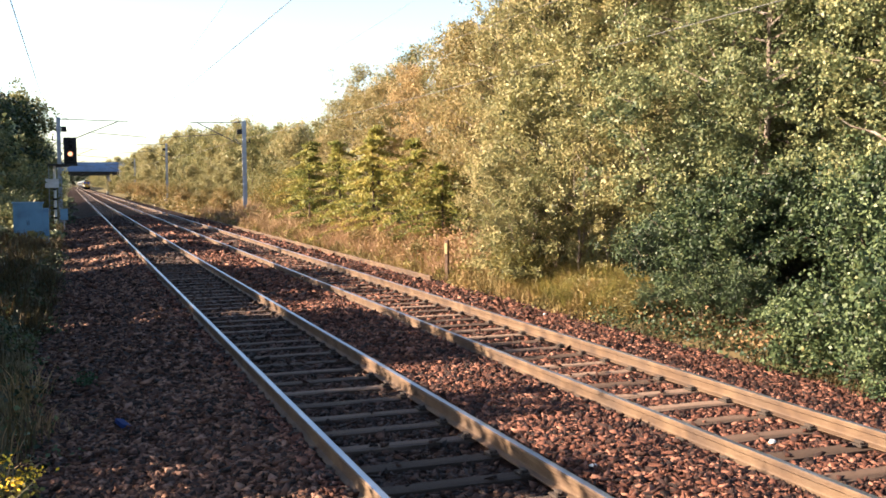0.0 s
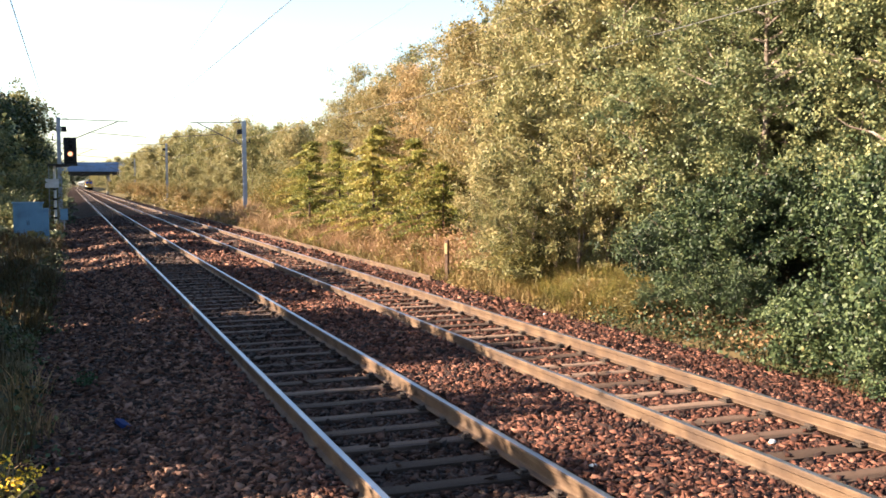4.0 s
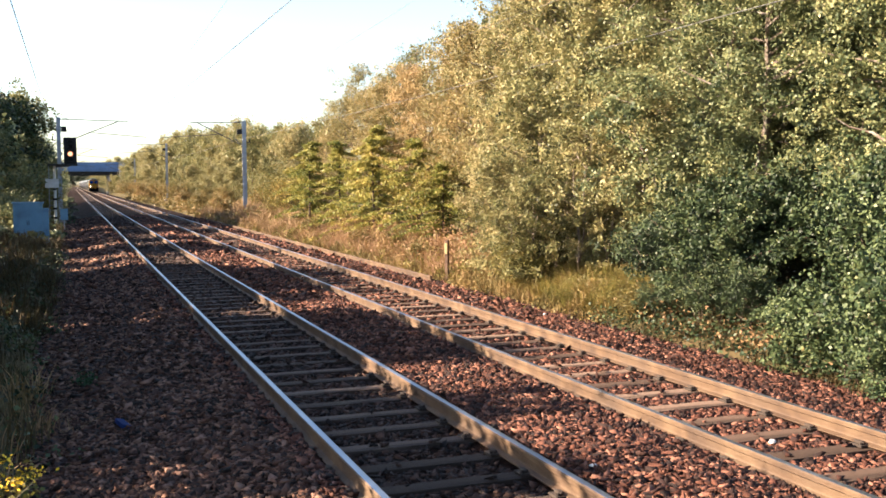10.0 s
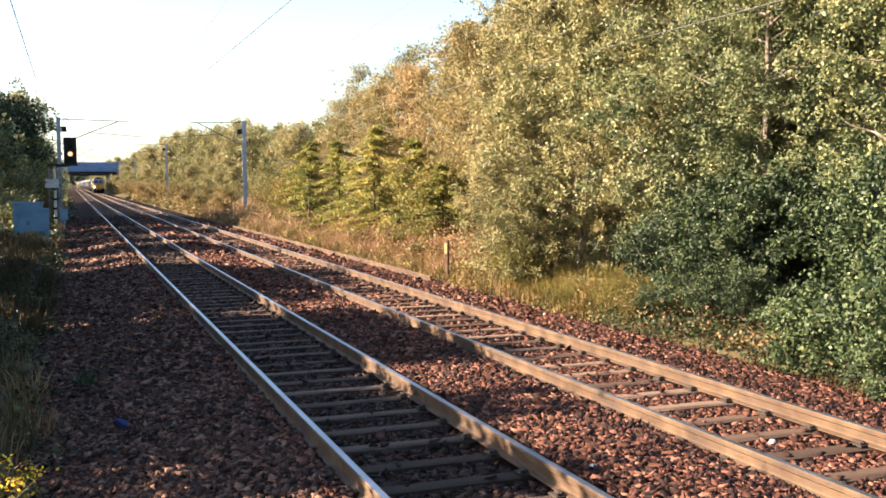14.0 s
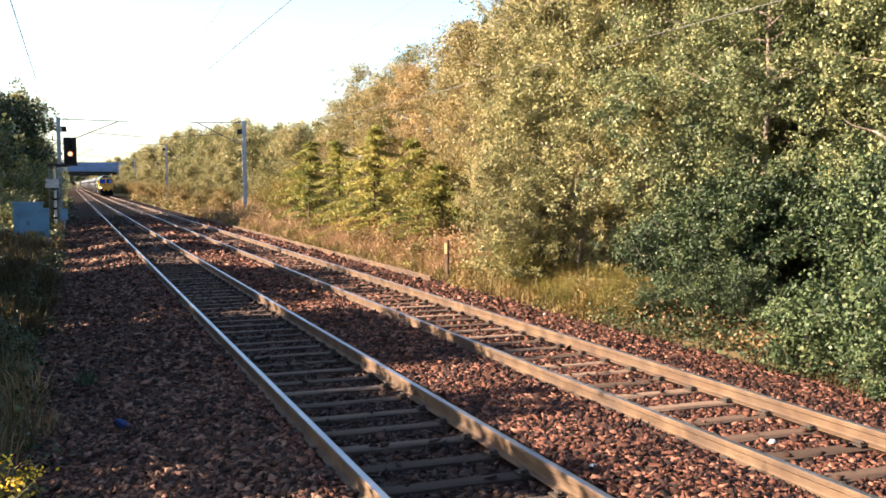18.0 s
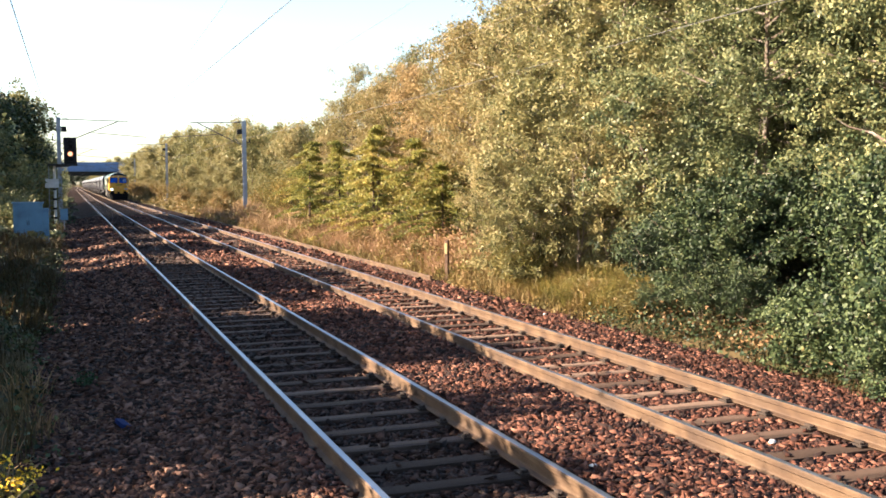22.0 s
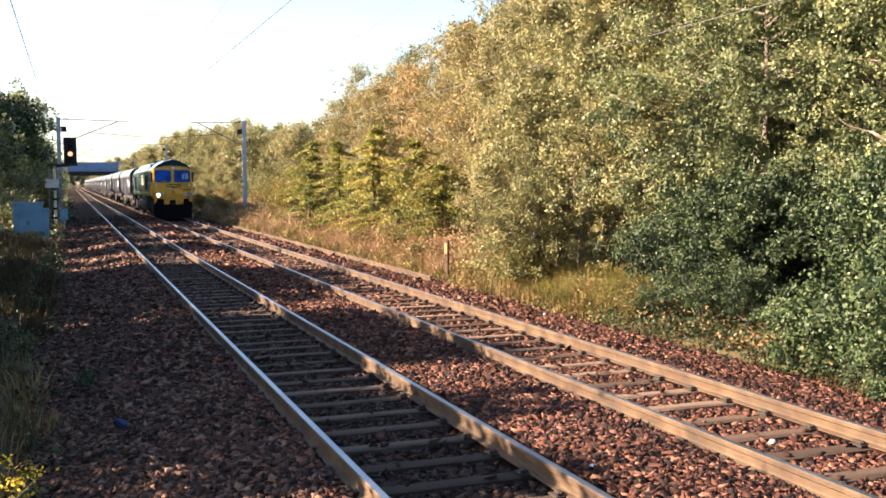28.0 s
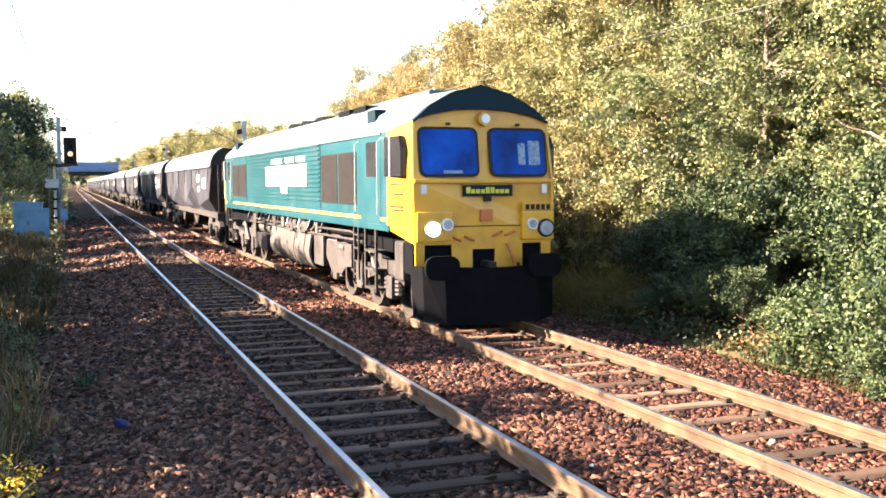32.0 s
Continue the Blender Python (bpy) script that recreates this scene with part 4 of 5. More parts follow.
# ---- small things on the ground ----
def ragwort(x, y):
    """A clump of upright stems with flat heads of yellow flowers."""
    rng = np.random.RandomState(51)
    ob = thing("ragwort", pose(x, y, float(ballast_height(x, y)) - 0.02), "ragwort clump with yellow flower heads", "plant")
    heads = []
    for k in range(14):
        a, h = rng.uniform(0, 6.28), rng.uniform(0.18, 0.36)
        foot, tip = np.array([0.1 * math.cos(a), 0.1 * math.sin(a), 0]), np.array([0.3 * math.cos(a), 0.3 * math.sin(a), h])
        part("stem", tube(bmesh.new(), [foot, (foot + tip) / 2 + np.array([0, 0, 0.06]), tip], [0.006, 0.005, 0.003], 5), FERN_LEAF, ob)
        heads.append(tip)
    verts, faces = leaves(np.array(heads), (0.05, 0.05, 0.02), 420, 0.028, rng)
    raw("flowers", verts, faces, FLOWER, ob)
    verts, faces = leaves(np.array(heads) * np.array([0.8, 0.8, 0.55]), (0.06, 0.06, 0.1), 500, 0.05, rng)
    raw("foliage", verts, faces, FERN_LEAF, ob)


ragwort(-2.6, 8.75)


def weed(x, y, size, seed):
    """A low rosette of broad green leaves on a few stems."""
    rng = np.random.RandomState(seed)
    ob = thing("weed", pose(x, y, float(ballast_height(x, y)) - 0.02), "small bright green weed growing in the ballast", "plant")
    tips = []
    for k in range(9):
        a, h = rng.uniform(0, 6.28), size * rng.uniform(0.35, 0.8)
        tip = np.array([size * 0.7 * math.cos(a), size * 0.7 * math.sin(a), h])
        part("stem", tube(bmesh.new(), [(0, 0, 0), tip * np.array([0.5, 0.5, 0.7]), tip], [0.004, 0.003, 0.002], 4), WEED_LEAF, ob)
        tips += [tip, tip * 0.7]
    verts, faces = leaves(np.array(tips), (size * 0.22, size * 0.22, size * 0.15), 260, 0.035, rng)
    raw("foliage", verts, faces, WEED_LEAF, ob)


weed(-2.0, 13.7, 0.22, 71)


def pebble(x, y, z, size, seed):
    bm = bmesh.new()
    bmesh.ops.create_icosphere(bm, subdivisions=2, radius=size)
    rng = random.Random(seed)
    for v in bm.verts:
        v.co = Vector((v.co.x * 1.2, v.co.y, v.co.z * 0.7)) * rng.uniform(0.85, 1.12)
    ob = part("pale_stone", bm, PALE_STONE)
    ob.location = (x, y, z)
    tagged(ob, "whitish stone lying on the ballast", "stone", "pale stones")


for k, (x, y, z, size) in enumerate(((1.98, 7.3, -0.12, 0.032), (4.1, 7.66, -0.2, 0.032), (6.6, 17.6, -0.33, 0.035))):
    pebble(x, y, z, size, k)
# small block added in place of a blue lens ghost
blue_ghost = part("plastic_scrap", box(bmesh.new(), -0.045, 0.045, -0.12, 0.12, 0, 0.05, 0.012), BLUE)
blue_ghost.matrix_world = pose(-1.62, 11.1, -0.33, 8, 12, 20)
tagged(blue_ghost, "blue block standing in for a lens ghost over the ballast", "litter")


def small_box(x, y):
    ob = thing("junction_box", pose(x, y, -0.42), "small grey junction box on a stake beside the signal", "box")
    part("stake", box(bmesh.new(), -0.04, 0.04, -0.04, 0.04, -0.1, 0.8), STEEL, ob)
    part("body", box(bmesh.new(), -0.2, 0.2, -0.14, 0.14, 0.65, 1.25, 0.02), CABINET, ob)
    part("lid", box(bmesh.new(), -0.22, 0.22, -0.16, 0.16, 1.25, 1.29, 0.01), CABINET, ob)


small_box(-2.45, 60.5)


# ---- train ----
GREEN_PAINT = material("green_paint", [(0.0058, 0.0462, 0.0599), (0.011, 0.0641, 0.0816)], 0.8, 0.36, bump=0.03, stain=(0.0227, 0.0656, 0.0816), stain_scale=1.4, coat=0.5)
DOME_PAINT = material("dark_green_paint", [(0.0008, 0.0089, 0.0162), (0.0016, 0.0138, 0.0227)], 1.0, 0.6, bump=0.03, stain=(0.0032, 0.013, 0.0178), spec=0.15)
ROOF_PAINT = material("roof_paint", [(0.0933, 0.175, 0.1691), (0.1516, 0.2216, 0.2158)], 1.2, 0.36, bump=0.05, stain=(0.1166, 0.14, 0.1283), stain_scale=0.9, coat=0.3)
YELLOW_PAINT = material("yellow_paint", [(0.4698, 0.2349, 0.0065), (0.5346, 0.2754, 0.0097)], 1.5, 0.42, bump=0.03, stain=(0.3888, 0.1863, 0.0122), stain_scale=2.5, coat=0.2)
PALE_YELLOW = material("pale_yellow_lettering", [(0.4666, 0.4549, 0.2916), (0.5016, 0.4899, 0.3499)], 2, 0.5, bump=0)
LETTER_YELLOW = material("yellow_lettering", [(0.4455, 0.405, 0.0243), (0.5265, 0.486, 0.0405)], 3, 0.5, bump=0)
GRILLE = material("dusty_grille", [(0.009, 0.0082, 0.0085), (0.0169, 0.0143, 0.0146)], 3, 0.8, bump=0.3, stain=(0.013, 0.0114, 0.0116), spec=0.1)
UNDER = material("underframe_grime", [(0.0058, 0.0049, 0.0047), (0.0169, 0.0136, 0.013), (0.0422, 0.035, 0.0332)], 3, 0.85, 0.1, bump=0.4, fine=30, stain=(0.0227, 0.0175, 0.0146))
CREAM = material("cream_stripe", [(0.3402, 0.243, 0.0243), (0.405, 0.2916, 0.0405)], 3, 0.5, bump=0.02, stain=(0.3078, 0.243, 0.081))
DUSTY = material("dusty_casting", [(0.0067, 0.0052, 0.0053), (0.0221, 0.0178, 0.0185), (0.0528, 0.0431, 0.0441)], 3, 0.85, 0.05, bump=0.4, fine=30, stain=(0.0277, 0.0215, 0.0197))
SOOT = material("soot_black", [(0.0016, 0.0019, 0.0031), (0.0032, 0.0037, 0.0053)], 5, 0.75, bump=0.1, spec=0.06)
TANK = material("dusty_tank", [(0.042, 0.038, 0.037), (0.062, 0.056, 0.054)], 1.0, 0.6, bump=0.03, stain=(0.036, 0.031, 0.029), stain_scale=0.7)
# windscreens: the blue of reflected sky is in the base colour
GLASS = material("blue_reflection_glass", [(0.0008, 0.0146, 0.0891), (0.0012, 0.0365, 0.243), (0.0024, 0.0648, 0.3888)], 1.6, 0.2, bump=0, spec=0.12)
HAZE_GLASS = material("hazy_glass", [(0.0972, 0.162, 0.243), (0.1782, 0.243, 0.2916)], 9, 0.3, bump=0, stain=(0.0243, 0.0729, 0.2025), stain_scale=12)
SIDE_GLASS = material("dark_glass", [(0.0122, 0.0122, 0.0162), (0.0243, 0.0243, 0.0284)], 1, 0.15, bump=0, spec=0.25)
LAMP_ON = material("lit_lamp", [(1.0, 0.93, 0.78), (1.0, 0.95, 0.85)], 5, 0.3, bump=0, emit=2.4)
LAMP_OFF = material("lamp_glass", [(0.405, 0.4455, 0.486), (0.5265, 0.567, 0.6075)], 6, 0.2, bump=0, spec=0.8)
LENS = material("unlit_lens", [(0.16, 0.19, 0.22), (0.26, 0.3, 0.34)], 6, 0.15, bump=0, spec=0.8)
HANDRAIL = material("grey_white_paint", [(0.225, 0.234, 0.234), (0.324, 0.333, 0.333)], 5, 0.5, bump=0)
ORANGE = material("orange_paint", [(0.3499, 0.0933, 0.0175), (0.4082, 0.1283, 0.0292)], 6, 0.6, bump=0.05)
WAGON_GREY = material("dirty_silver_paint", [(0.0175, 0.0185, 0.0263), (0.0379, 0.0401, 0.0546), (0.0758, 0.08, 0.1057)], 0.9, 0.42, 0.3, bump=0.12, fine=25, stain=(0.0292, 0.0264, 0.0299), stain_scale=0.8)
# hood paint lightened to carry the bright skylight on the wagon tops
WAGON_HOOD = material("skylit_hood_paint", [(0.12, 0.13, 0.15), (0.19, 0.2, 0.225)], 0.8, 0.32, 0.15, bump=0.06, stain=(0.1, 0.1, 0.11))
WALKWAY = material("roof_panel_paint", [(0.0243, 0.0365, 0.0567), (0.0405, 0.0567, 0.081)], 2, 0.5, bump=0.05, stain=(0.0324, 0.0405, 0.0486))
# black of the coal load, used also for shade inside the hood ends
COAL_AND_SHADE = material("coal_and_shade", [(0.0058, 0.0058, 0.007), (0.0175, 0.0164, 0.0164)], 6, 0.9, bump=0.8, fine=15)


def loft(bm, one, two, close=False):
    """Skin between two rows of corners."""
    a, b = [bm.verts.new(v) for v in one], [bm.verts.new(v) for v in two]
    n = len(a)
    for i in range(n if close else n - 1):
        bm.faces.new((a[i], b[i], b[(i + 1) % n], a[(i + 1) % n]))
    return bm


def solid(bm, thick):
    """Gives an open skin a thickness."""
    bmesh.ops.recalc_face_normals(bm, faces=bm.faces)
    bmesh.ops.solidify(bm, geom=list(bm.faces), thickness=thick)
    return bm


def rake(z):
    """How far the cab front leans back at a height."""
    return 0.16 * max(0.0, z - 2.33)


def plate(x0, x1, z0, z1, radius, out, thick, steps=5):
    """A plate with round corners that lies on the raked cab front, standing out by out."""
    bm = bmesh.new()
    ring = []
    for cx, cz, a0 in ((x1 - radius, z1 - radius, 0), (x0 + radius, z1 - radius, 90), (x0 + radius, z0 + radius, 180), (x1 - radius, z0 + radius, 270)):
        for k in range(steps + 1):
            a = radians(a0 + 90 * k / steps)
            ring.append((cx + radius * math.cos(a), cz + radius * math.sin(a)))
    front = [bm.verts.new((x, rake(z) - out, z)) for x, z in ring]
    back = [bm.verts.new((x, rake(z) - out + thick, z)) for x, z in ring]
    bm.faces.new(front), bm.faces.new(back[::-1])
    for i in range(len(ring)):
        j = (i + 1) % len(ring)
        bm.faces.new((front[j], front[i], back[i], back[j]))
    bmesh.ops.recalc_face_normals(bm, faces=bm.faces)
    return bm


FRONT = [(-1.18, 1.32), (-1.21, 2.33), (-1.16, 3.27), (-0.9, 3.5), (-0.48, 3.73), (0, 3.85), (0.48, 3.73), (0.9, 3.5), (1.16, 3.27), (1.21, 2.33), (1.18, 1.32)]
MIDDLE = [(-1.32, 1.55), (-1.32, 2.33), (-1.32, 3.12), (-1.08, 3.47), (-0.6, 3.76), (0, 3.87), (0.6, 3.76), (1.08, 3.47), (1.32, 3.12), (1.32, 2.33), (1.32, 1.55)]
HEADER = [(-1.16, 3.27), (-0.85, 3.37), (-0.45, 3.44), (0, 3.465), (0.45, 3.44), (0.85, 3.37), (1.16, 3.27)]
LENGTH = 20.2


def cab(ob, turn, leading):
    """One cab: nose, dome, windows, lamps, buffers and skirt. turn: the pose of the cab on the locomotive."""
    def put(name, bm, mat, label="", parent=None, smooth=False):
        made = part(name, bm, mat, parent or ob, label, smooth)
        if parent is None:
            made.matrix_basis = turn
        return made
    def near(pts, y):
        return [(x, (rake(z) if y == 0 else y), z) for x, z in pts]
    bm = bmesh.new()
    loft(bm, near(FRONT[:3], 0), near(MIDDLE[:3], 1.0)), loft(bm, near(FRONT[8:], 0), near(MIDDLE[8:], 1.0))
    bm.faces.new([bm.verts.new(v) for v in near(FRONT[:2] + HEADER + FRONT[9:], 0)])
    put("cab_front", solid(bm, 0.04), YELLOW_PAINT, "yellow cab front")
    bm = bmesh.new()
    loft(bm, [(x, rake(z) + 0.1, z) for x, z in FRONT[2:9]], near(MIDDLE[2:9], 1.3))
    put("cab_roof", solid(bm, 0.03), ROOF_PAINT, "pale green cab roof", None, True)
    bm = bmesh.new()
    loft(bm, [(x, rake(z) - 0.05, z) for x, z in FRONT[2:9]], [(x, rake(z) + 0.1, z) for x, z in FRONT[2:9]])
    bm.faces.new([bm.verts.new((x, rake(z) - 0.05, z)) for x, z in FRONT[2:9] + HEADER[-2:0:-1]])
    put("roof_dome", solid(bm, 0.03), DOME_PAINT, "dark green roof dome")
    put("nose_ledge", box(bmesh.new(), -1.2, 1.2, -0.045, 0.05, 2.29, 2.35, 0.015), YELLOW_PAINT)
    put("nose_seam", box(bmesh.new(), -1.0, 1.0, -0.012, 0.05, 1.6, 1.615), DARK)
    for x0, x1 in ((-1.1, -0.085), (0.095, 1.11)):
        frame_part = put("windscreen", plate(x0, x1, 2.385, 3.175, 0.12, 0.012, 0.03), DARK, "windscreen in a black rubber surround")
        put("pane", plate(x0 + 0.045, x1 - 0.045, 2.43, 3.13, 0.09, 0.022, 0.02), GLASS, "glass coloured blue for the reflected sky", frame_part).matrix_basis = Matrix()
        wiper = rod(bmesh.new(), ((x0 + x1) / 2 + 0.1, 0.0, 2.4), ((x0 + x1) / 2 - 0.12, 0.08, 2.47), 0.012, sides=6)
        put("wiper", wiper, DARK)
        if x0 > 0 and leading:
            for xa, xb in ((0.6, 0.72), (0.78, 0.98)):
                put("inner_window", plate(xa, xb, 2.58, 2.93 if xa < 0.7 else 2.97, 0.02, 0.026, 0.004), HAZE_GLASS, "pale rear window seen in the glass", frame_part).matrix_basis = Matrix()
        else:
            put("console", plate(x0 + 0.4, x0 + 0.72, 2.44, 2.49, 0.01, 0.026, 0.004), HAZE_GLASS, "pale edge of the driver's desk", frame_part).matrix_basis = Matrix()
        put("corner_plate", box(bmesh.new(), x0 + (0.02 if x0 < 0 else 0.9), x0 + (0.11 if x0 < 0 else 0.99), -0.02, 0.02, 2.12, 2.27, 0.01), LAMP_OFF, "small grey handhold plate")
        put("mirror", box(bmesh.new(), (x0 + x1) / 2 - 0.03, (x0 + x1) / 2 + 0.03, 0.06, 0.12, 3.2, 3.24), DARK)
    lamp = put("marker_lamp", rod(bmesh.new(), (0.03, 0.2, 3.31), (0.03, 0.05, 3.31), 0.12, 0.11, 16), YELLOW_PAINT, "lamp above the windscreens")
    put("lens", rod(bmesh.new(), (0.03, 0.06, 3.31), (0.03, 0.03, 3.31), 0.075, sides=16), LAMP_OFF, "", lamp).matrix_basis = Matrix()
    for x0, x1 in ((-1.17, -0.57), (0.62, 1.19)):
        put("lamp_housing", box(bmesh.new(), x0, x1, -0.07, 0.03, 1.37, 1.84, 0.03), YELLOW_PAINT)
    for x, z, r, lit in ((-0.91, 1.57, 0.11, True), (-0.67, 1.64, 0.075, False), (0.8, 1.63, 0.07, False), (1.04, 1.56, 0.125, False)):
        ring = put("headlamp", rod(bmesh.new(), (x, -0.06, z), (x, -0.11, z), r + 0.03, r + 0.02, 20), DARK if x > 1 else LAMP_OFF, "round headlamp in a rim")
        put("lens", rod(bmesh.new(), (x, -0.1, z), (x, -0.125, z), r, r * 0.9, 20), LAMP_ON if lit and leading else LENS, "", ring).matrix_basis = Matrix()
    put("name_board", box(bmesh.new(), -0.38, 0.47, -0.03, 0.02, 2.08, 2.26, 0.008), DOME_PAINT, "dark green board with a pale yellow bar")
    for k in range(9):
        put("lettering_bar", box(bmesh.new(), -0.33 + 0.083 * k, -0.265 + 0.083 * k, -0.036, -0.025, 2.125, 2.19 + (0.035 if k in (0, 4, 5) else 0)), LETTER_YELLOW)
    put("hook_plate", box(bmesh.new(), -0.02, 0.1, -0.035, 0.02, 2.0, 2.08), DARK)
    put("lamp_bracket", box(bmesh.new(), -0.09, 0.12, -0.05, 0.02, 1.68, 1.87, 0.01), ORANGE, "orange lamp bracket")
    for k in range(5):
        put("number_bar", box(bmesh.new(), 0.68 + 0.093 * k, 0.745 + 0.093 * k, -0.076, -0.06, 1.86, 1.945), DARK)
    put("number_panel", box(bmesh.new(), 0.63, 1.19, -0.066, 0.0, 1.85, 1.97, 0.01), YELLOW_PAINT)
    for x in (-0.5, -0.28, 0.2, 0.42):
        put("pipe_hook", rod(bmesh.new(), (x - 0.08, -0.03, 1.45), (x + 0.08, -0.05, 1.38 if x < 0 else 1.52), 0.022, sides=8), ORANGE, "rusty pipe hook")
    for x0, x1, z0 in ((-1.17, -1.02, 0.98), (-1.02, -0.56, 1.34), (-0.56, -0.21, 0.93), (0.18, 0.66, 0.94), (0.66, 1.0, 1.34), (1.0, 1.17, 1.12), (-0.21, 0.18, 1.24)):
        put("apron", box(bmesh.new(), x0, x1, 0.015, 0.07, z0, 1.4), YELLOW_PAINT)
    tube_bm = tube(bmesh.new(), [(0.37, -0.05, 1.32), (0.4, -0.1, 1.2), (0.47, -0.12, 1.0), (0.46, -0.1, 0.8), (0.35, -0.08, 0.66)], 0.025, 8)
    put("brake_hose", tube_bm, ORANGE, "orange brown brake hose", None, True)
    put("brake_hose", tube(bmesh.new(), [(0.55, -0.05, 1.0), (0.58, -0.14, 0.85), (0.6, -0.13, 0.6), (0.5, -0.06, 0.5)], 0.028, 8), DARK, "", None, True)
    put("drag_beam", box(bmesh.new(), -1.2, 1.2, 0.06, 0.5, 0.85, 1.36, 0.02), SOOT)
    for x in (-0.87, 0.87):
        b = put("buffer", rod(bmesh.new(), (x, 0.1, 1.0), (x, -0.36, 1.0), 0.13, 0.12, 14), SOOT, "black buffer", None, True)
        put("buffer_head", plate(x - 0.28, x + 0.28, 0.8, 1.17, 0.15, 0.42, 0.08), SOOT, "", b).matrix_basis = Matrix()
    put("coupling_hook", box(bmesh.new(), -0.06, 0.06, -0.34, 0.1, 0.96, 1.06, 0.02), DARK)
    put("coupling_link", tube(bmesh.new(), [(0, -0.3, 0.97), (0.07, -0.34, 0.82), (0.05, -0.34, 0.6), (-0.05, -0.34, 0.6), (-0.07, -0.34, 0.82)], 0.025, 6), UNDER)
    bm = bmesh.new()
    loft(bm, [(-1.24, 0.08, 1.0), (-1.12, -0.16, 1.0), (-0.8, -0.3, 1.0), (0, -0.36, 0.96), (0.8, -0.3, 1.0), (1.12, -0.16, 1.0), (1.24, 0.08, 1.0)], [(-1.2, 0.05, 0.2), (-1.1, -0.2, 0.14), (-0.8, -0.38, 0.1), (0, -0.48, 0.09), (0.8, -0.38, 0.1), (1.1, -0.2, 0.14), (1.2, 0.05, 0.2)])
    put("snowplough", solid(bm, 0.03), SOOT, "black snowplough skirt")
    for s in (-1, 1):
        def side(name, y0, y1, z0, z1, out, mat, label="", bevel=0.01):
            return put(name, box(bmesh.new(), s * 1.28, s * (1.32 + out), y0, y1, z0, z1, bevel), mat, label)
        bm = bmesh.new()
        prism(bm, [(0.24, 2.4), (1.12, 2.4), (1.12, 3.04), (0.34, 3.04), (0.24, 2.85)], s * 1.245, s * 1.335, "x")
        put("side_window", bm, SIDE_GLASS, "dark cab side window")
        put("window_bar", box(bmesh.new(), s * 1.3, s * 1.345, 0.78, 0.82, 2.4, 3.04), WHITE)
        side("cab_door", 1.36, 2.6, 1.62, 3.1, 0.006, GREEN_PAINT, "green cab door", 0.004)
        side("door_pane", 1.55, 2.2, 2.4, 3.0, 0.012, SIDE_GLASS)
        for y in (1.3, 2.68):
            put("handrail", tube(bmesh.new(), [(s * 1.33, y, 1.72), (s * 1.4, y, 1.78), (s * 1.4, y, 2.98), (s * 1.33, y, 3.04)], 0.01, 8), HANDRAIL, "pale handrail", None, True)
        for k in range(4):
            z, ya, yb = (2.26, 2.1, 1.9, 1.84)[k], 0.36, 0.86 - 0.1 * (k % 2)
            outer = lambda y, z: s * (1.2 + 0.118 * y + 0.006)
            bar = loft(bmesh.new(), [(outer(ya, z), ya, z), (outer(yb, z), yb, z)], [(outer(ya, z), ya, z + 0.03), (outer(yb, z), yb, z + 0.03)])
            put("lettering_bar", solid(bar, 0.004), DARK)
        put("horn_box", box(bmesh.new(), s * 0.95, s * 1.16, 2.2, 2.7, 3.35, 3.58, 0.02), DOME_PAINT)
        for k, z in enumerate((0.45, 0.78, 1.1)):
            put("step", box(bmesh.new(), s * 1.12, s * 1.34, 1.7, 2.3, z, z + 0.04), UNDER)
        for y in (1.68, 2.32):
            put("step_hanger", box(bmesh.new(), s * 1.29, s * 1.33, y - 0.03, y + 0.03, 0.42, 1.58), UNDER)


def wheel_mesh(radius):
    bm = rod(bmesh.new(), (-0.7, 0, 0), (0.7, 0, 0), 0.09, sides=10)
    for s in (-1, 1):
        rod(bm, (s * 0.68, 0, 0), (s * 0.82, 0, 0), radius, radius, 28)
        rod(bm, (s * 0.66, 0, 0), (s * 0.68, 0, 0), radius + 0.028, radius + 0.028, 28)
        rod(bm, (s * 0.82, 0, 0), (s * 0.845, 0, 0), radius * 0.82, radius * 0.6, 28)
        rod(bm, (s * 0.84, 0, 0), (s * 0.93, 0, 0), 0.12, 0.1, 12)
        for k in range(3):
            a = 2.1 * k
            rod(bm, (s * 0.845, 0.25 * math.cos(a), 0.25 * math.sin(a)), (s * 0.86, 0.25 * math.cos(a), 0.25 * math.sin(a)), 0.05, 0.05, 8)
    me = bpy.data.meshes.new("wheelset")
    bm.to_mesh(me), bm.free()
    me.materials.append(UNDER)
    return me


def wheelset(ob, me, y, radius):
    made = new("wheelset", me)
    made.parent = ob
    made.matrix_basis = pose(0, y, radius)
    return made


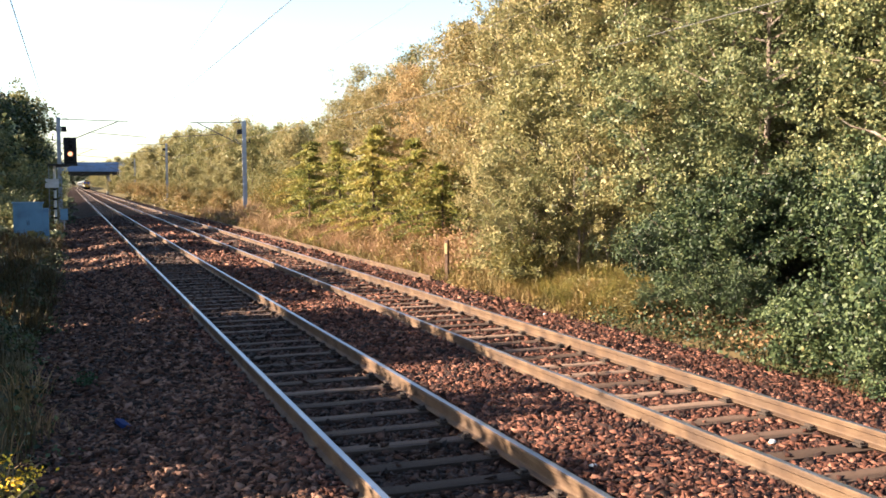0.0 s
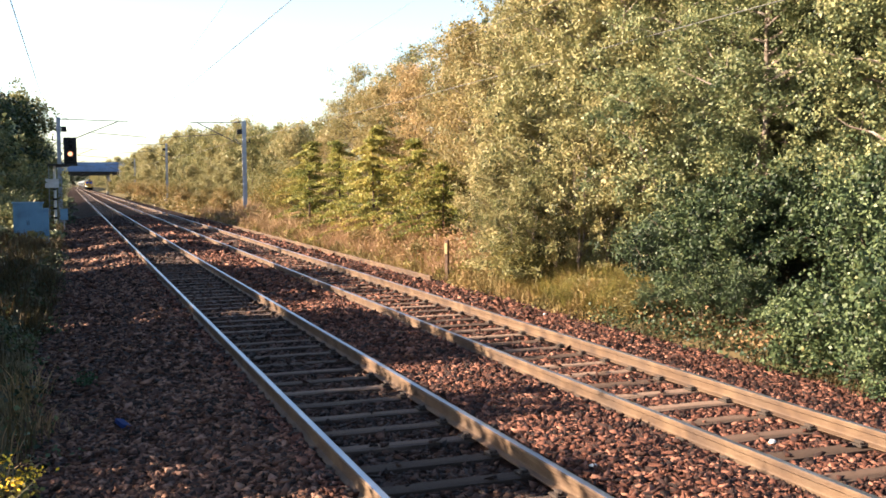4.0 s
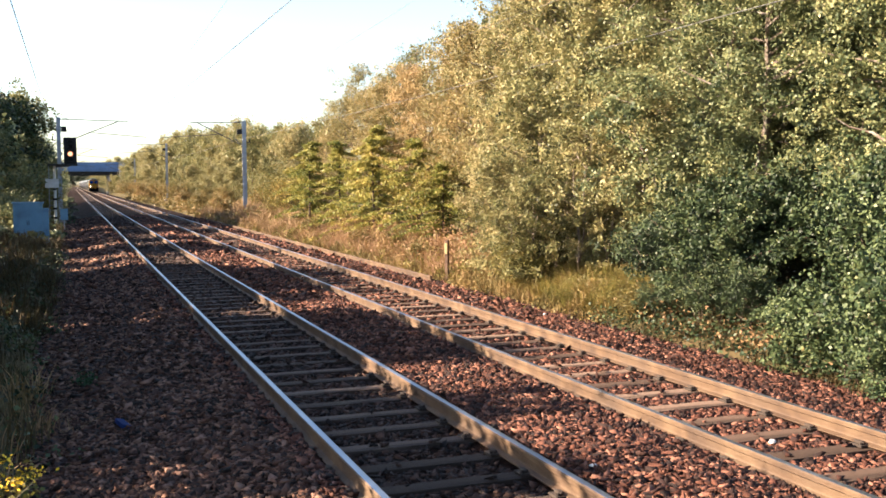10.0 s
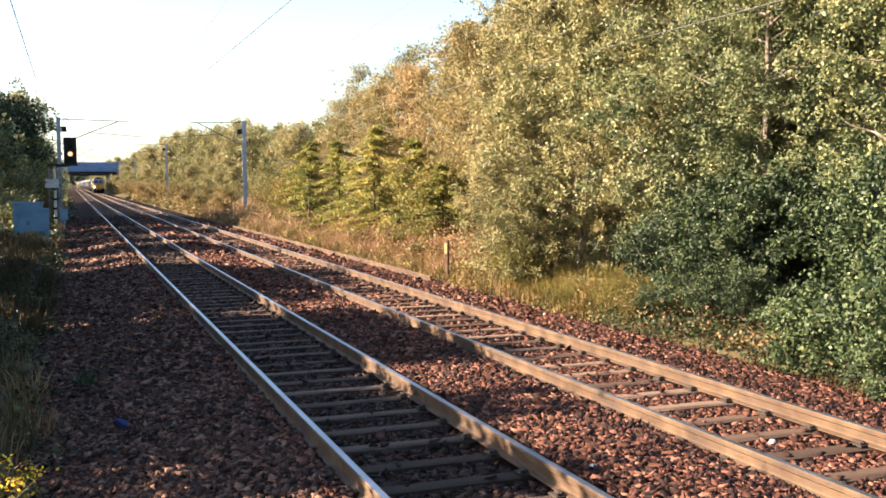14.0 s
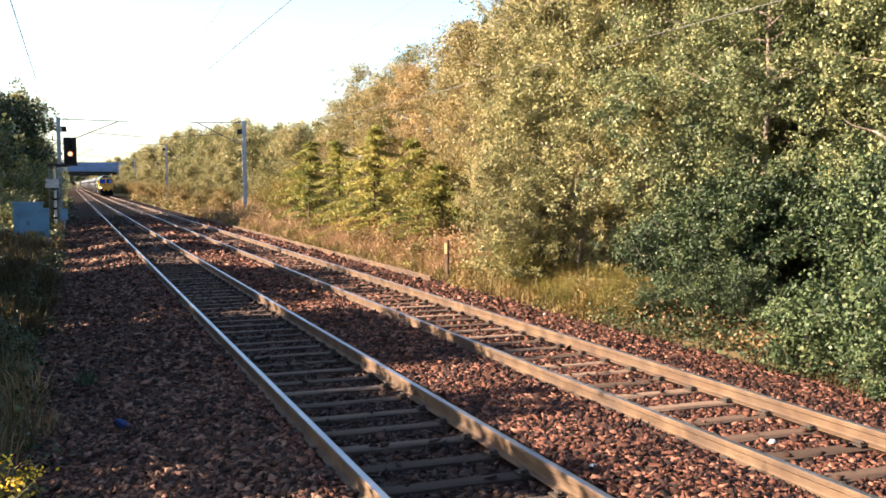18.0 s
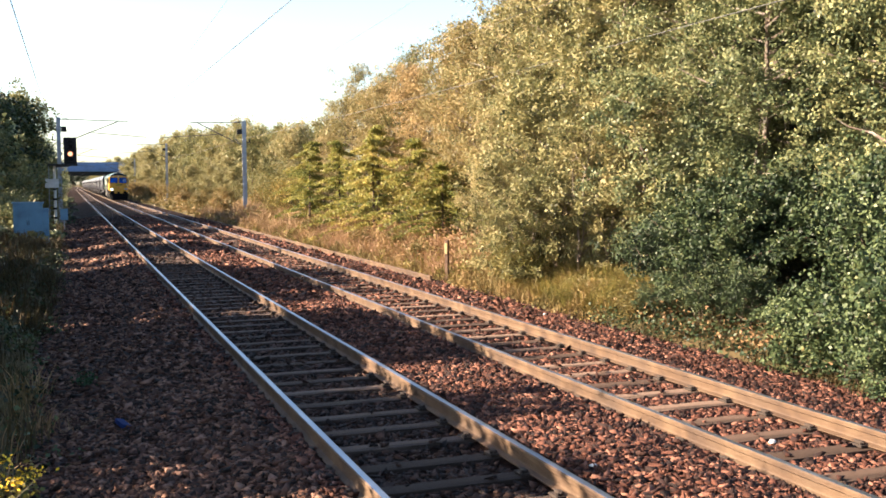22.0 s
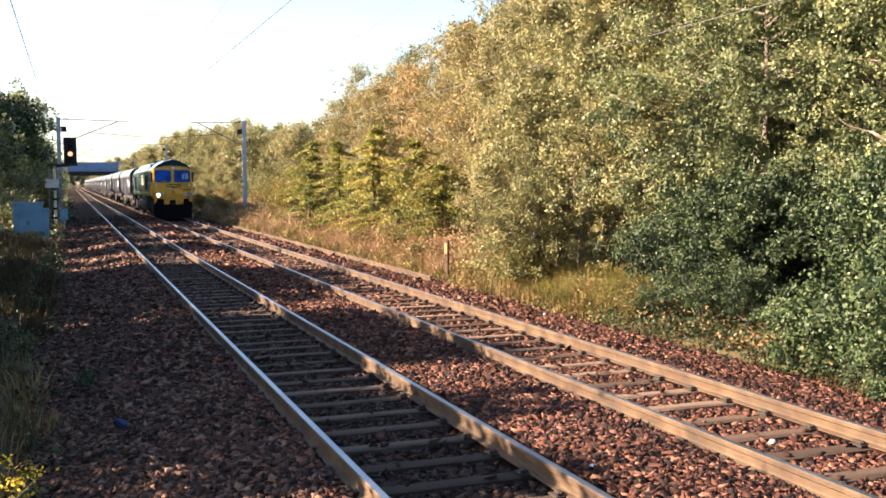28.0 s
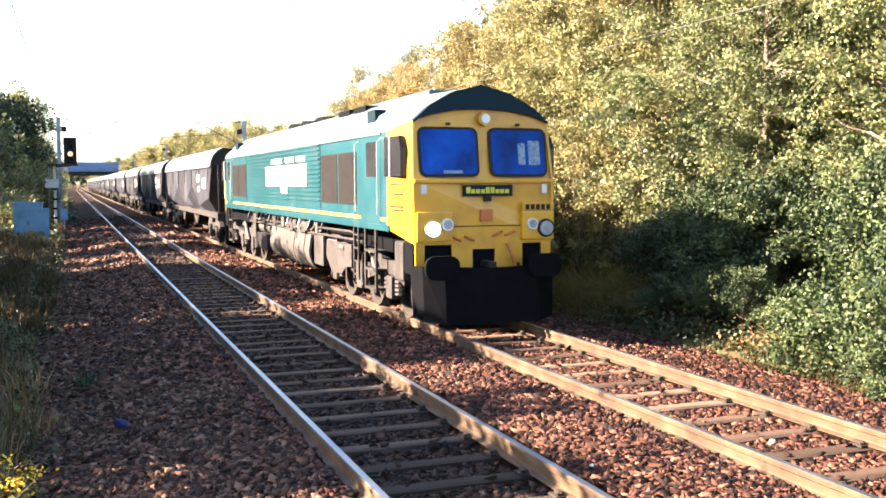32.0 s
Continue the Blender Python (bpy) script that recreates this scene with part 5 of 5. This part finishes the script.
def bogie(ob, axles, radius, loco_like):
    """Side frames with boxes, springs and brake gear between the axles."""
    a, b = axles[0], axles[-1]
    for s in (-1, 1):
        bm = bmesh.new()
        pts = [(a - 0.75, 0.72), (a - 0.45, 0.98), (a + 0.5, 0.98), ((a + b) / 2 - 0.5, 0.82), ((a + b) / 2 + 0.5, 0.82), (b - 0.5, 0.98), (b + 0.45, 0.98), (b + 0.75, 0.72), (b + 0.7, 0.62), (b + 0.3, 0.74), (b - 0.5, 0.74), ((a + b) / 2 + 0.4, 0.56), ((a + b) / 2 - 0.4, 0.56), (a + 0.5, 0.74), (a - 0.3, 0.74), (a - 0.7, 0.62)]
        prism(bm, pts, s * 0.98, s * 1.12, "x")
        frame_part = part("bogie_frame", bm, DUSTY, ob, "grimy cast bogie frame")
        for y in axles:
            part("axle_box", box(bmesh.new(), s * 0.94, s * 1.17, y - 0.17, y + 0.17, radius - 0.19, radius + 0.19, 0.04), DUSTY, frame_part)
            for d in (-0.3, 0.3):
                bm = bmesh.new()
                for k in range(5):
                    rod(bm, (s * 1.06, y + d, 0.42 + 0.07 * k), (s * 1.06, y + d, 0.46 + 0.07 * k), 0.085, 0.085, 10)
                part("spring", bm, TANK if loco_like else UNDER, frame_part)
        for y in (a - 0.62, (a + b) / 2 - 0.1, b + 0.62):
            part("brake_block", box(bmesh.new(), s * 0.7, s * 0.84, y - 0.06, y + 0.06, 0.3, 0.8, 0.02), UNDER, frame_part)
        if loco_like:
            part("damper", rod(bmesh.new(), (s * 1.16, a + 0.55, 0.6), (s * 1.2, a + 0.95, 1.12), 0.05, sides=8), TANK, frame_part)
            part("brake_cylinder", rod(bmesh.new(), (s * 1.1, b - 0.85, 1.02), (s * 1.1, b - 0.45, 1.02), 0.11, sides=12), TANK, frame_part)
            part("sand_box", box(bmesh.new(), s * 0.95, s * 1.22, a - 0.95, a - 0.5, 0.72, 1.35, 0.05), DUSTY, frame_part, "dusty sand box")


def loco():
    ob = thing("diesel_locomotive", pose(FAR_MID, 14.7, FAR_DROP), "green diesel locomotive with yellow cab ends hauling wagons", "locomotive")
    def back(pts, y):
        return [(x, y, z) for x, z in pts]
    y0, y1 = 1.0, LENGTH - 1.0
    for rows in (MIDDLE[:3], MIDDLE[8:]):
        part("body_side", solid(loft(bmesh.new(), back(rows, y0), back(rows, y1)), 0.05), GREEN_PAINT, ob, "glossy green body side")
    part("roof", solid(loft(bmesh.new(), back(MIDDLE[2:9], 1.3), back(MIDDLE[2:9], LENGTH - 1.3)), 0.05), ROOF_PAINT, ob, "pale green roof", True)
    part("underframe", box(bmesh.new(), -1.02, 1.02, 0.3, LENGTH - 0.3, 1.1, 1.56, 0.02), SOOT, ob)
    part("roof_walkway", box(bmesh.new(), -0.4, 0.4, 1.5, 6.2, 3.75, 3.885, 0.02), WALKWAY, ob, "blue-grey roof panel")
    cab(ob, Matrix(), True)
    cab(ob, pose(0, LENGTH, 0, 0, 0, 180), False)
    for s in (-1, 1):
        def side(name, ya, yb, z0, z1, out, mat, label="", bevel=0.006):
            return part(name, box(bmesh.new(), s * 1.28, s * (1.32 + out), ya, yb, z0, z1, bevel), mat, ob, label)
        side("stripe", 0.9, LENGTH - 0.9, 1.66, 1.72, 0.004, CREAM, "pale yellow stripe along the sill", 0)
        part("sand_hopper", box(bmesh.new(), s * 0.9, s * 1.26, 5.75, 6.6, 0.55, 1.2, 0.05), DUSTY, ob, "dusty sand hopper")
        side("sill", 0.9, LENGTH - 0.9, 1.5, 1.6, 0.012, GREEN_PAINT)
        for ya, yb in ((2.85, 4.15), (4.25, 5.55), (15.0, 16.3), (16.4, 17.6)):
            grille = side("grille", ya, yb, 1.9, 2.86, 0.01, GRILLE, "dusty brown air intake grille")
            for k in range(8):
                part("slat", box(bmesh.new(), s * 1.33, s * 1.332, ya + 0.08 + (yb - ya - 0.2) * k / 7, ya + 0.12 + (yb - ya - 0.2) * k / 7, 1.95, 2.82), GRILLE, grille)
        for k in range(13):
            side("louvre", 5.75, 14.85, 1.92 + 0.095 * k, 1.955 + 0.095 * k, 0.02, GREEN_PAINT, "", 0)
        side("logo_panel", 6.9, 11.7, 2.22, 2.72, 0.026, PALE_YELLOW, "pale yellow panel on the body side", 0)
        for ya, yb in ((7.0, 7.9), (8.2, 9.2), (9.6, 10.9)):
            side("logo_bar", ya, yb, 2.78, 2.9, 0.026, PALE_YELLOW, "", 0)
        side("logo_bar", 9.0, 9.7, 2.05, 2.2, 0.026, PALE_YELLOW, "", 0)
        for y in (5.65, 14.93):
            side("panel_seam", y - 0.02, y + 0.02, 1.78, 3.1, 0.008, DOME_PAINT, "", 0)
        side("gutter", 1.3, LENGTH - 1.3, 3.1, 3.14, 0.03, ROOF_PAINT)
        part("air_pipe", tube(bmesh.new(), [(s * 1.2, 5.5, 1.22), (s * 1.22, 8, 1.2), (s * 1.22, 12, 1.22), (s * 1.2, 15, 1.2)], 0.035, 8), UNDER, ob)
        for ya in (12.1, 13.1, 5.0):
            part("air_reservoir", rod(bmesh.new(), (s * 1.0, ya, 1.08), (s * 1.0, ya + 0.8, 1.08), 0.17, sides=14), TANK, ob, "", True)
        rng = random.Random(70 + s)
        for k in range(16):
            y = 5.6 + 0.6 * k + rng.uniform(-0.15, 0.15)
            part("pipe", tube(bmesh.new(), [(s * 1.27, y, 1.5), (s * 1.29, y + 0.03, 1.38), (s * 1.27, y + rng.uniform(0.1, 0.4), 1.3), (s * 1.25, y + rng.uniform(0.4, 0.6), 1.28)], rng.uniform(0.015, 0.035), 6), rng.choice((DUSTY, TANK, LAMP_OFF)), ob)
        for k in range(7):
            y = 5.9 + 1.25 * k + rng.uniform(-0.2, 0.2)
            part("valve_box", box(bmesh.new(), s * 1.1, s * 1.3, y, y + rng.uniform(0.2, 0.5), 1.24, 1.24 + rng.uniform(0.12, 0.24), 0.015), rng.choice((DUSTY, TANK)), ob)
        part("side_plate", prism(bmesh.new(), [(3.75, 1.12), (5.7, 1.12), (5.75, 0.78), (5.3, 0.5), (4.5, 0.5), (4.2, 0.66), (3.75, 0.7)], s * 1.14, s * 1.19, "x"), DUSTY, ob, "dusty plate on the bogie side")
        for ya, yb in ((7.3, 8.1), (8.6, 9.3)):
            locker = part("locker", prism(bmesh.new(), [(s * 0.95, 1.19), (s * 1.3, 1.19), (s * 1.3, 1.36), (s * 1.16, 1.5), (s * 0.95, 1.5)], ya, yb), DUSTY, ob, "dusty slant-topped locker above the tank")
            part("catch", box(bmesh.new(), s * 1.3, s * 1.315, (ya + yb) / 2 - 0.03, (ya + yb) / 2 + 0.03, 1.23, 1.31), DARK, locker)
        for z, ya, yb in ((1.22, 2.7, 6.9), (1.36, 3.2, 6.7), (1.3, 9.5, 14.8)):
            part("air_pipe", tube(bmesh.new(), [(s * 1.24, ya, z), (s * 1.27, ya + 0.3, z + 0.03), (s * 1.27, yb - 0.4, z), (s * 1.2, yb, z - 0.06)], 0.022, 7), DUSTY, ob)
        for k in range(3):
            y = 3.0 + 1.15 * k
            part("brake_lever", box(bmesh.new(), s * 1.15, s * 1.18, y, y + 0.07, 0.42, 0.98, 0.01), DUSTY, ob)
        for y in (2.75, 3.05):
            part("ladder_rail", box(bmesh.new(), s * 1.3, s * 1.335, y - 0.02, y + 0.02, 0.55, 1.56), DUSTY, ob)
        for k in range(4):
            part("ladder_rung", box(bmesh.new(), s * 1.3, s * 1.33, 2.77, 3.03, 0.62 + 0.24 * k, 0.65 + 0.24 * k), DUSTY, ob)
        part("equipment_box", box(bmesh.new(), s * 0.8, s * 1.25, 12.2, 13.9, 0.5, 0.92, 0.03), UNDER, ob)
    def tank(r, ya, yb):
        belly = [(-1.0 - (0.28 + r) * math.sin(radians(a)), 0.82 - (0.44 + r) * math.cos(radians(a))) for a in (90, 72, 54, 36, 18, 0)]
        return prism(bmesh.new(), [(-1.22 - r, 1.18)] + belly + [(-x, z) for x, z in belly[::-1]] + [(1.22 + r, 1.18)], ya, yb)
    part("fuel_tank", tank(0.0, 7.0, 11.6), TANK, ob, "dusty grey rounded fuel tank", True)
    part("tank_end", tank(-0.03, 6.94, 7.0), SOOT, ob)
    for y in (7.5, 8.6):
        bm = tank(0.012, y, y + 0.06)
        part("tank_strap", bm, UNDER, ob)
    part("exhaust", box(bmesh.new(), -0.35, 0.35, 7.0, 8.2, 3.8, 3.93, 0.03), DARK, ob)
    for y in (9.4, 11.0, 12.6):
        part("radiator_fan", rod(bmesh.new(), (0, y, 3.8), (0, y, 3.9), 0.55, 0.5, 20), SOOT, ob)
    for y in (4.4, 5.6):
        part("roof_hatch", box(bmesh.new(), -0.7, -0.2, y, y + 0.9, 3.66, 3.82, 0.02), SOOT, ob)
    me = wheel_mesh(0.53)
    wheels = []
    for axles in ((1.45, 3.3, 5.15), (15.05, 16.9, 18.75)):
        bogie(ob, axles, 0.53, True)
        wheels += [wheelset(ob, me, y, 0.53) for y in axles]
    return ob, wheels


def wagon():
    """A bogie coal hopper: sloping ends, inward lower sides, a curved hood along the top."""
    ob = thing("hopper_wagon", pose(FAR_MID, 40, FAR_DROP), "dusty grey bogie hopper wagon for coal", "wagon", "hopper wagons")
    L = 19.2
    def at(pts, ya, slope=0.0):
        return [(x, ya, z) for x, z in pts]
    for s in (-1, 1):
        bm = bmesh.new()
        knee_line = [(1.45, 1.75), (4.2, 1.45), (6.9, 2.25), (9.6, 1.45), (12.3, 2.25), (15.0, 1.45), (L - 1.45, 1.75)]
        low = [(s * 0.95, 2.6 + (L - 5.2) * k / 6, 1.12) for k in range(7)]
        knee = [(s * 1.43, y, z) for y, z in knee_line]
        top = [(s * 1.43, 0.62 + (L - 1.24) * k / 6, 2.95) for k in range(7)]
        loft(bm, low, knee), loft(bm, knee, top)
        bmesh.ops.remove_doubles(bm, verts=bm.verts, dist=0.001)
        part("body_side", solid(bm, 0.03), WAGON_GREY, ob, "dusty silver grey side")
        bm = bmesh.new()
        arc = [(1.47, 2.95), (1.47, 3.08), (1.38, 3.3), (1.22, 3.48), (1.0, 3.6)]
        loft(bm, [(s * x, 0.55, z) for x, z in arc], [(s * x, L - 0.55, z) for x, z in arc])
        part("hood", solid(bm, 0.03), WAGON_HOOD, ob, "curved hood, coloured pale for the skylight on it", True)
        part("side_rail", box(bmesh.new(), s * 1.42, s * 1.5, 0.55, L - 0.55, 2.88, 2.97, 0.01), WAGON_HOOD, ob)
        part("sole_bar", box(bmesh.new(), s * 1.0, s * 1.14, 0.3, L - 0.3, 1.0, 1.22, 0.01), UNDER, ob)
        for y in (6.9, 12.3):
            part("rib", box(bmesh.new(), s * 1.42, s * 1.46, y - 0.04, y + 0.04, 2.25, 2.9, 0.01), WAGON_GREY, ob)
        for y in (4.2, 9.6, 15.0):
            bm = prism(bmesh.new(), [(y - 1.3, 1.2), (y + 1.3, 1.2), (y + 0.45, 0.55), (y - 0.45, 0.55)], s * 0.5, s * 0.94, "x")
            part("chute", bm, UNDER, ob, "grimy discharge chute")
        for y, z, w, h in ((2.2, 2.1, 0.9, 0.4), (4.1, 2.35, 0.8, 0.3), (4.1, 1.98, 0.55, 0.2)):
            part("data_panel", box(bmesh.new(), s * 1.43, s * 1.45, y, y + w, z, z + h), WHITE, ob, "small pale data panel")
        for k in range(7):
            y = 1.6 + 2.65 * k
            part("weld_rib", box(bmesh.new(), s * 1.42, s * 1.445, y - 0.02, y + 0.02, 2.3, 2.88), WAGON_GREY, ob)
        for y in (0.35, L - 0.35):
            part("ladder_rail", box(bmesh.new(), s * 1.18, s * 1.24, y - 0.03, y + 0.03, 1.2, 2.95), WAGON_GREY, ob)
            for k in range(5):
                part("rung", rod(bmesh.new(), (s * 0.85, y, 1.45 + 0.3 * k), (s * 1.2, y, 1.45 + 0.3 * k), 0.015, sides=6), WAGON_GREY, ob)
    for front in (True, False):
        f = (lambda y: y) if front else (lambda y: L - y)
        bm = bmesh.new()
        loft(bm, [(-0.95, f(2.6), 1.12), (0.95, f(2.6), 1.12)], [(-1.43, f(1.45), 1.75), (1.43, f(1.45), 1.75)])
        loft(bm, [(-1.43, f(1.45), 1.75), (1.43, f(1.45), 1.75)], [(-1.43, f(0.62), 2.95), (1.43, f(0.62), 2.95)])
        part("end_slope", solid(bm, 0.03), WAGON_GREY, ob, "sloping end sheet")
        # flat black plate in place of the shaded hollow under the hood
        bm = bmesh.new()
        bm.faces.new([bm.verts.new((x, f(0.58), z)) for x, z in [(-1.45, 2.93), (-1.45, 3.08), (-1.36, 3.3), (-1.2, 3.47), (-1.0, 3.58), (0, 3.45), (1.0, 3.58), (1.2, 3.47), (1.36, 3.3), (1.45, 3.08), (1.45, 2.93)]])
        part("end_hood", solid(bm, 0.04), COAL_AND_SHADE, ob, "black plate standing for the dark inside of the hood")
        part("end_beam", box(bmesh.new(), -1.3, 1.3, f(0.1), f(0.4), 0.95, 1.25, 0.02), UNDER, ob)
        for x in (-0.87, 0.87):
            b = part("buffer", rod(bmesh.new(), (x, f(0.15), 1.05), (x, f(-0.4), 1.05), 0.1, sides=12), DARK, ob)
            part("buffer_head", rod(bmesh.new(), (x, f(-0.4), 1.05), (x, f(-0.45), 1.05), 0.22, sides=14), DARK, b)
        for x in (-0.9, 0.9):
            part("end_post", box(bmesh.new(), x - 0.06, x + 0.06, f(0.45), f(0.57), 1.2, 2.93), COAL_AND_SHADE, ob)
    part("load", box(bmesh.new(), -1.2, 1.2, 0.75, L - 0.75, 2.7, 3.0), COAL_AND_SHADE, ob, "black load of coal dust")
    me = wheel_mesh(0.46)
    wheels = []
    for axles in ((1.6, 3.4), (L - 3.4, L - 1.6)):
        bogie(ob, axles, 0.46, False)
        wheels += [wheelset(ob, me, y, 0.46) for y in axles]
    return ob, wheels


WAGON_PITCH = 20.6
locomotive, loco_wheels = loco()
first, wagon_wheels = wagon()
wagons = [first] + [copy_thing(first, pose(FAR_MID, 40, FAR_DROP)) for _ in range(13)]


def motions():
    """The train comes at a steady speed; the locomotive's wheels roll with it."""
    speed = 12.98
    times = [k * 0.5 for k in range(63)] + [31.1 + 0.1 * k for k in range(10)]
    front = lambda t: 14.7 + speed * (32.0 - t)
    walk(locomotive, [(t, pose(FAR_MID, front(t), FAR_DROP)) for t in times])
    for i, w in enumerate(wagons):
        walk(w, [(t, pose(FAR_MID, front(t) + 21.35 + WAGON_PITCH * i, FAR_DROP)) for t in times])
    for w, radius in [(w, 0.53) for w in loco_wheels] + [(w, 0.46) for w in wagon_wheels]:
        m, steps = w.matrix_basis.copy(), int(32.0 * speed / radius / radians(72)) + 1
        walk(w, [(32.0 * k / steps, m @ pose(0, 0, 0, math.degrees(speed * 32.0 * k / steps / radius), 0, 0)) for k in range(steps + 1)])

    # the wind rocks the birches
    for i, ob in enumerate(swaying):
        rng = random.Random(i)
        m, a, b, c = ob.matrix_basis.copy(), rng.uniform(0, 6.28), rng.uniform(0, 6.28), rng.uniform(0.35, 0.75)
        turn, foot = m.to_quaternion().to_matrix().to_4x4(), Matrix.Translation(m.translation)
        lean = lambda t: c * (math.sin(2 * math.pi * t / 3.1 + a) + 0.6 * math.sin(2 * math.pi * t / 5.3 + b))
        walk(ob, [(0.5 * k, foot @ pose(0, 0, 0, 0.5 * lean(0.5 * k), lean(0.5 * k), 0) @ turn) for k in range(65)])


motions()
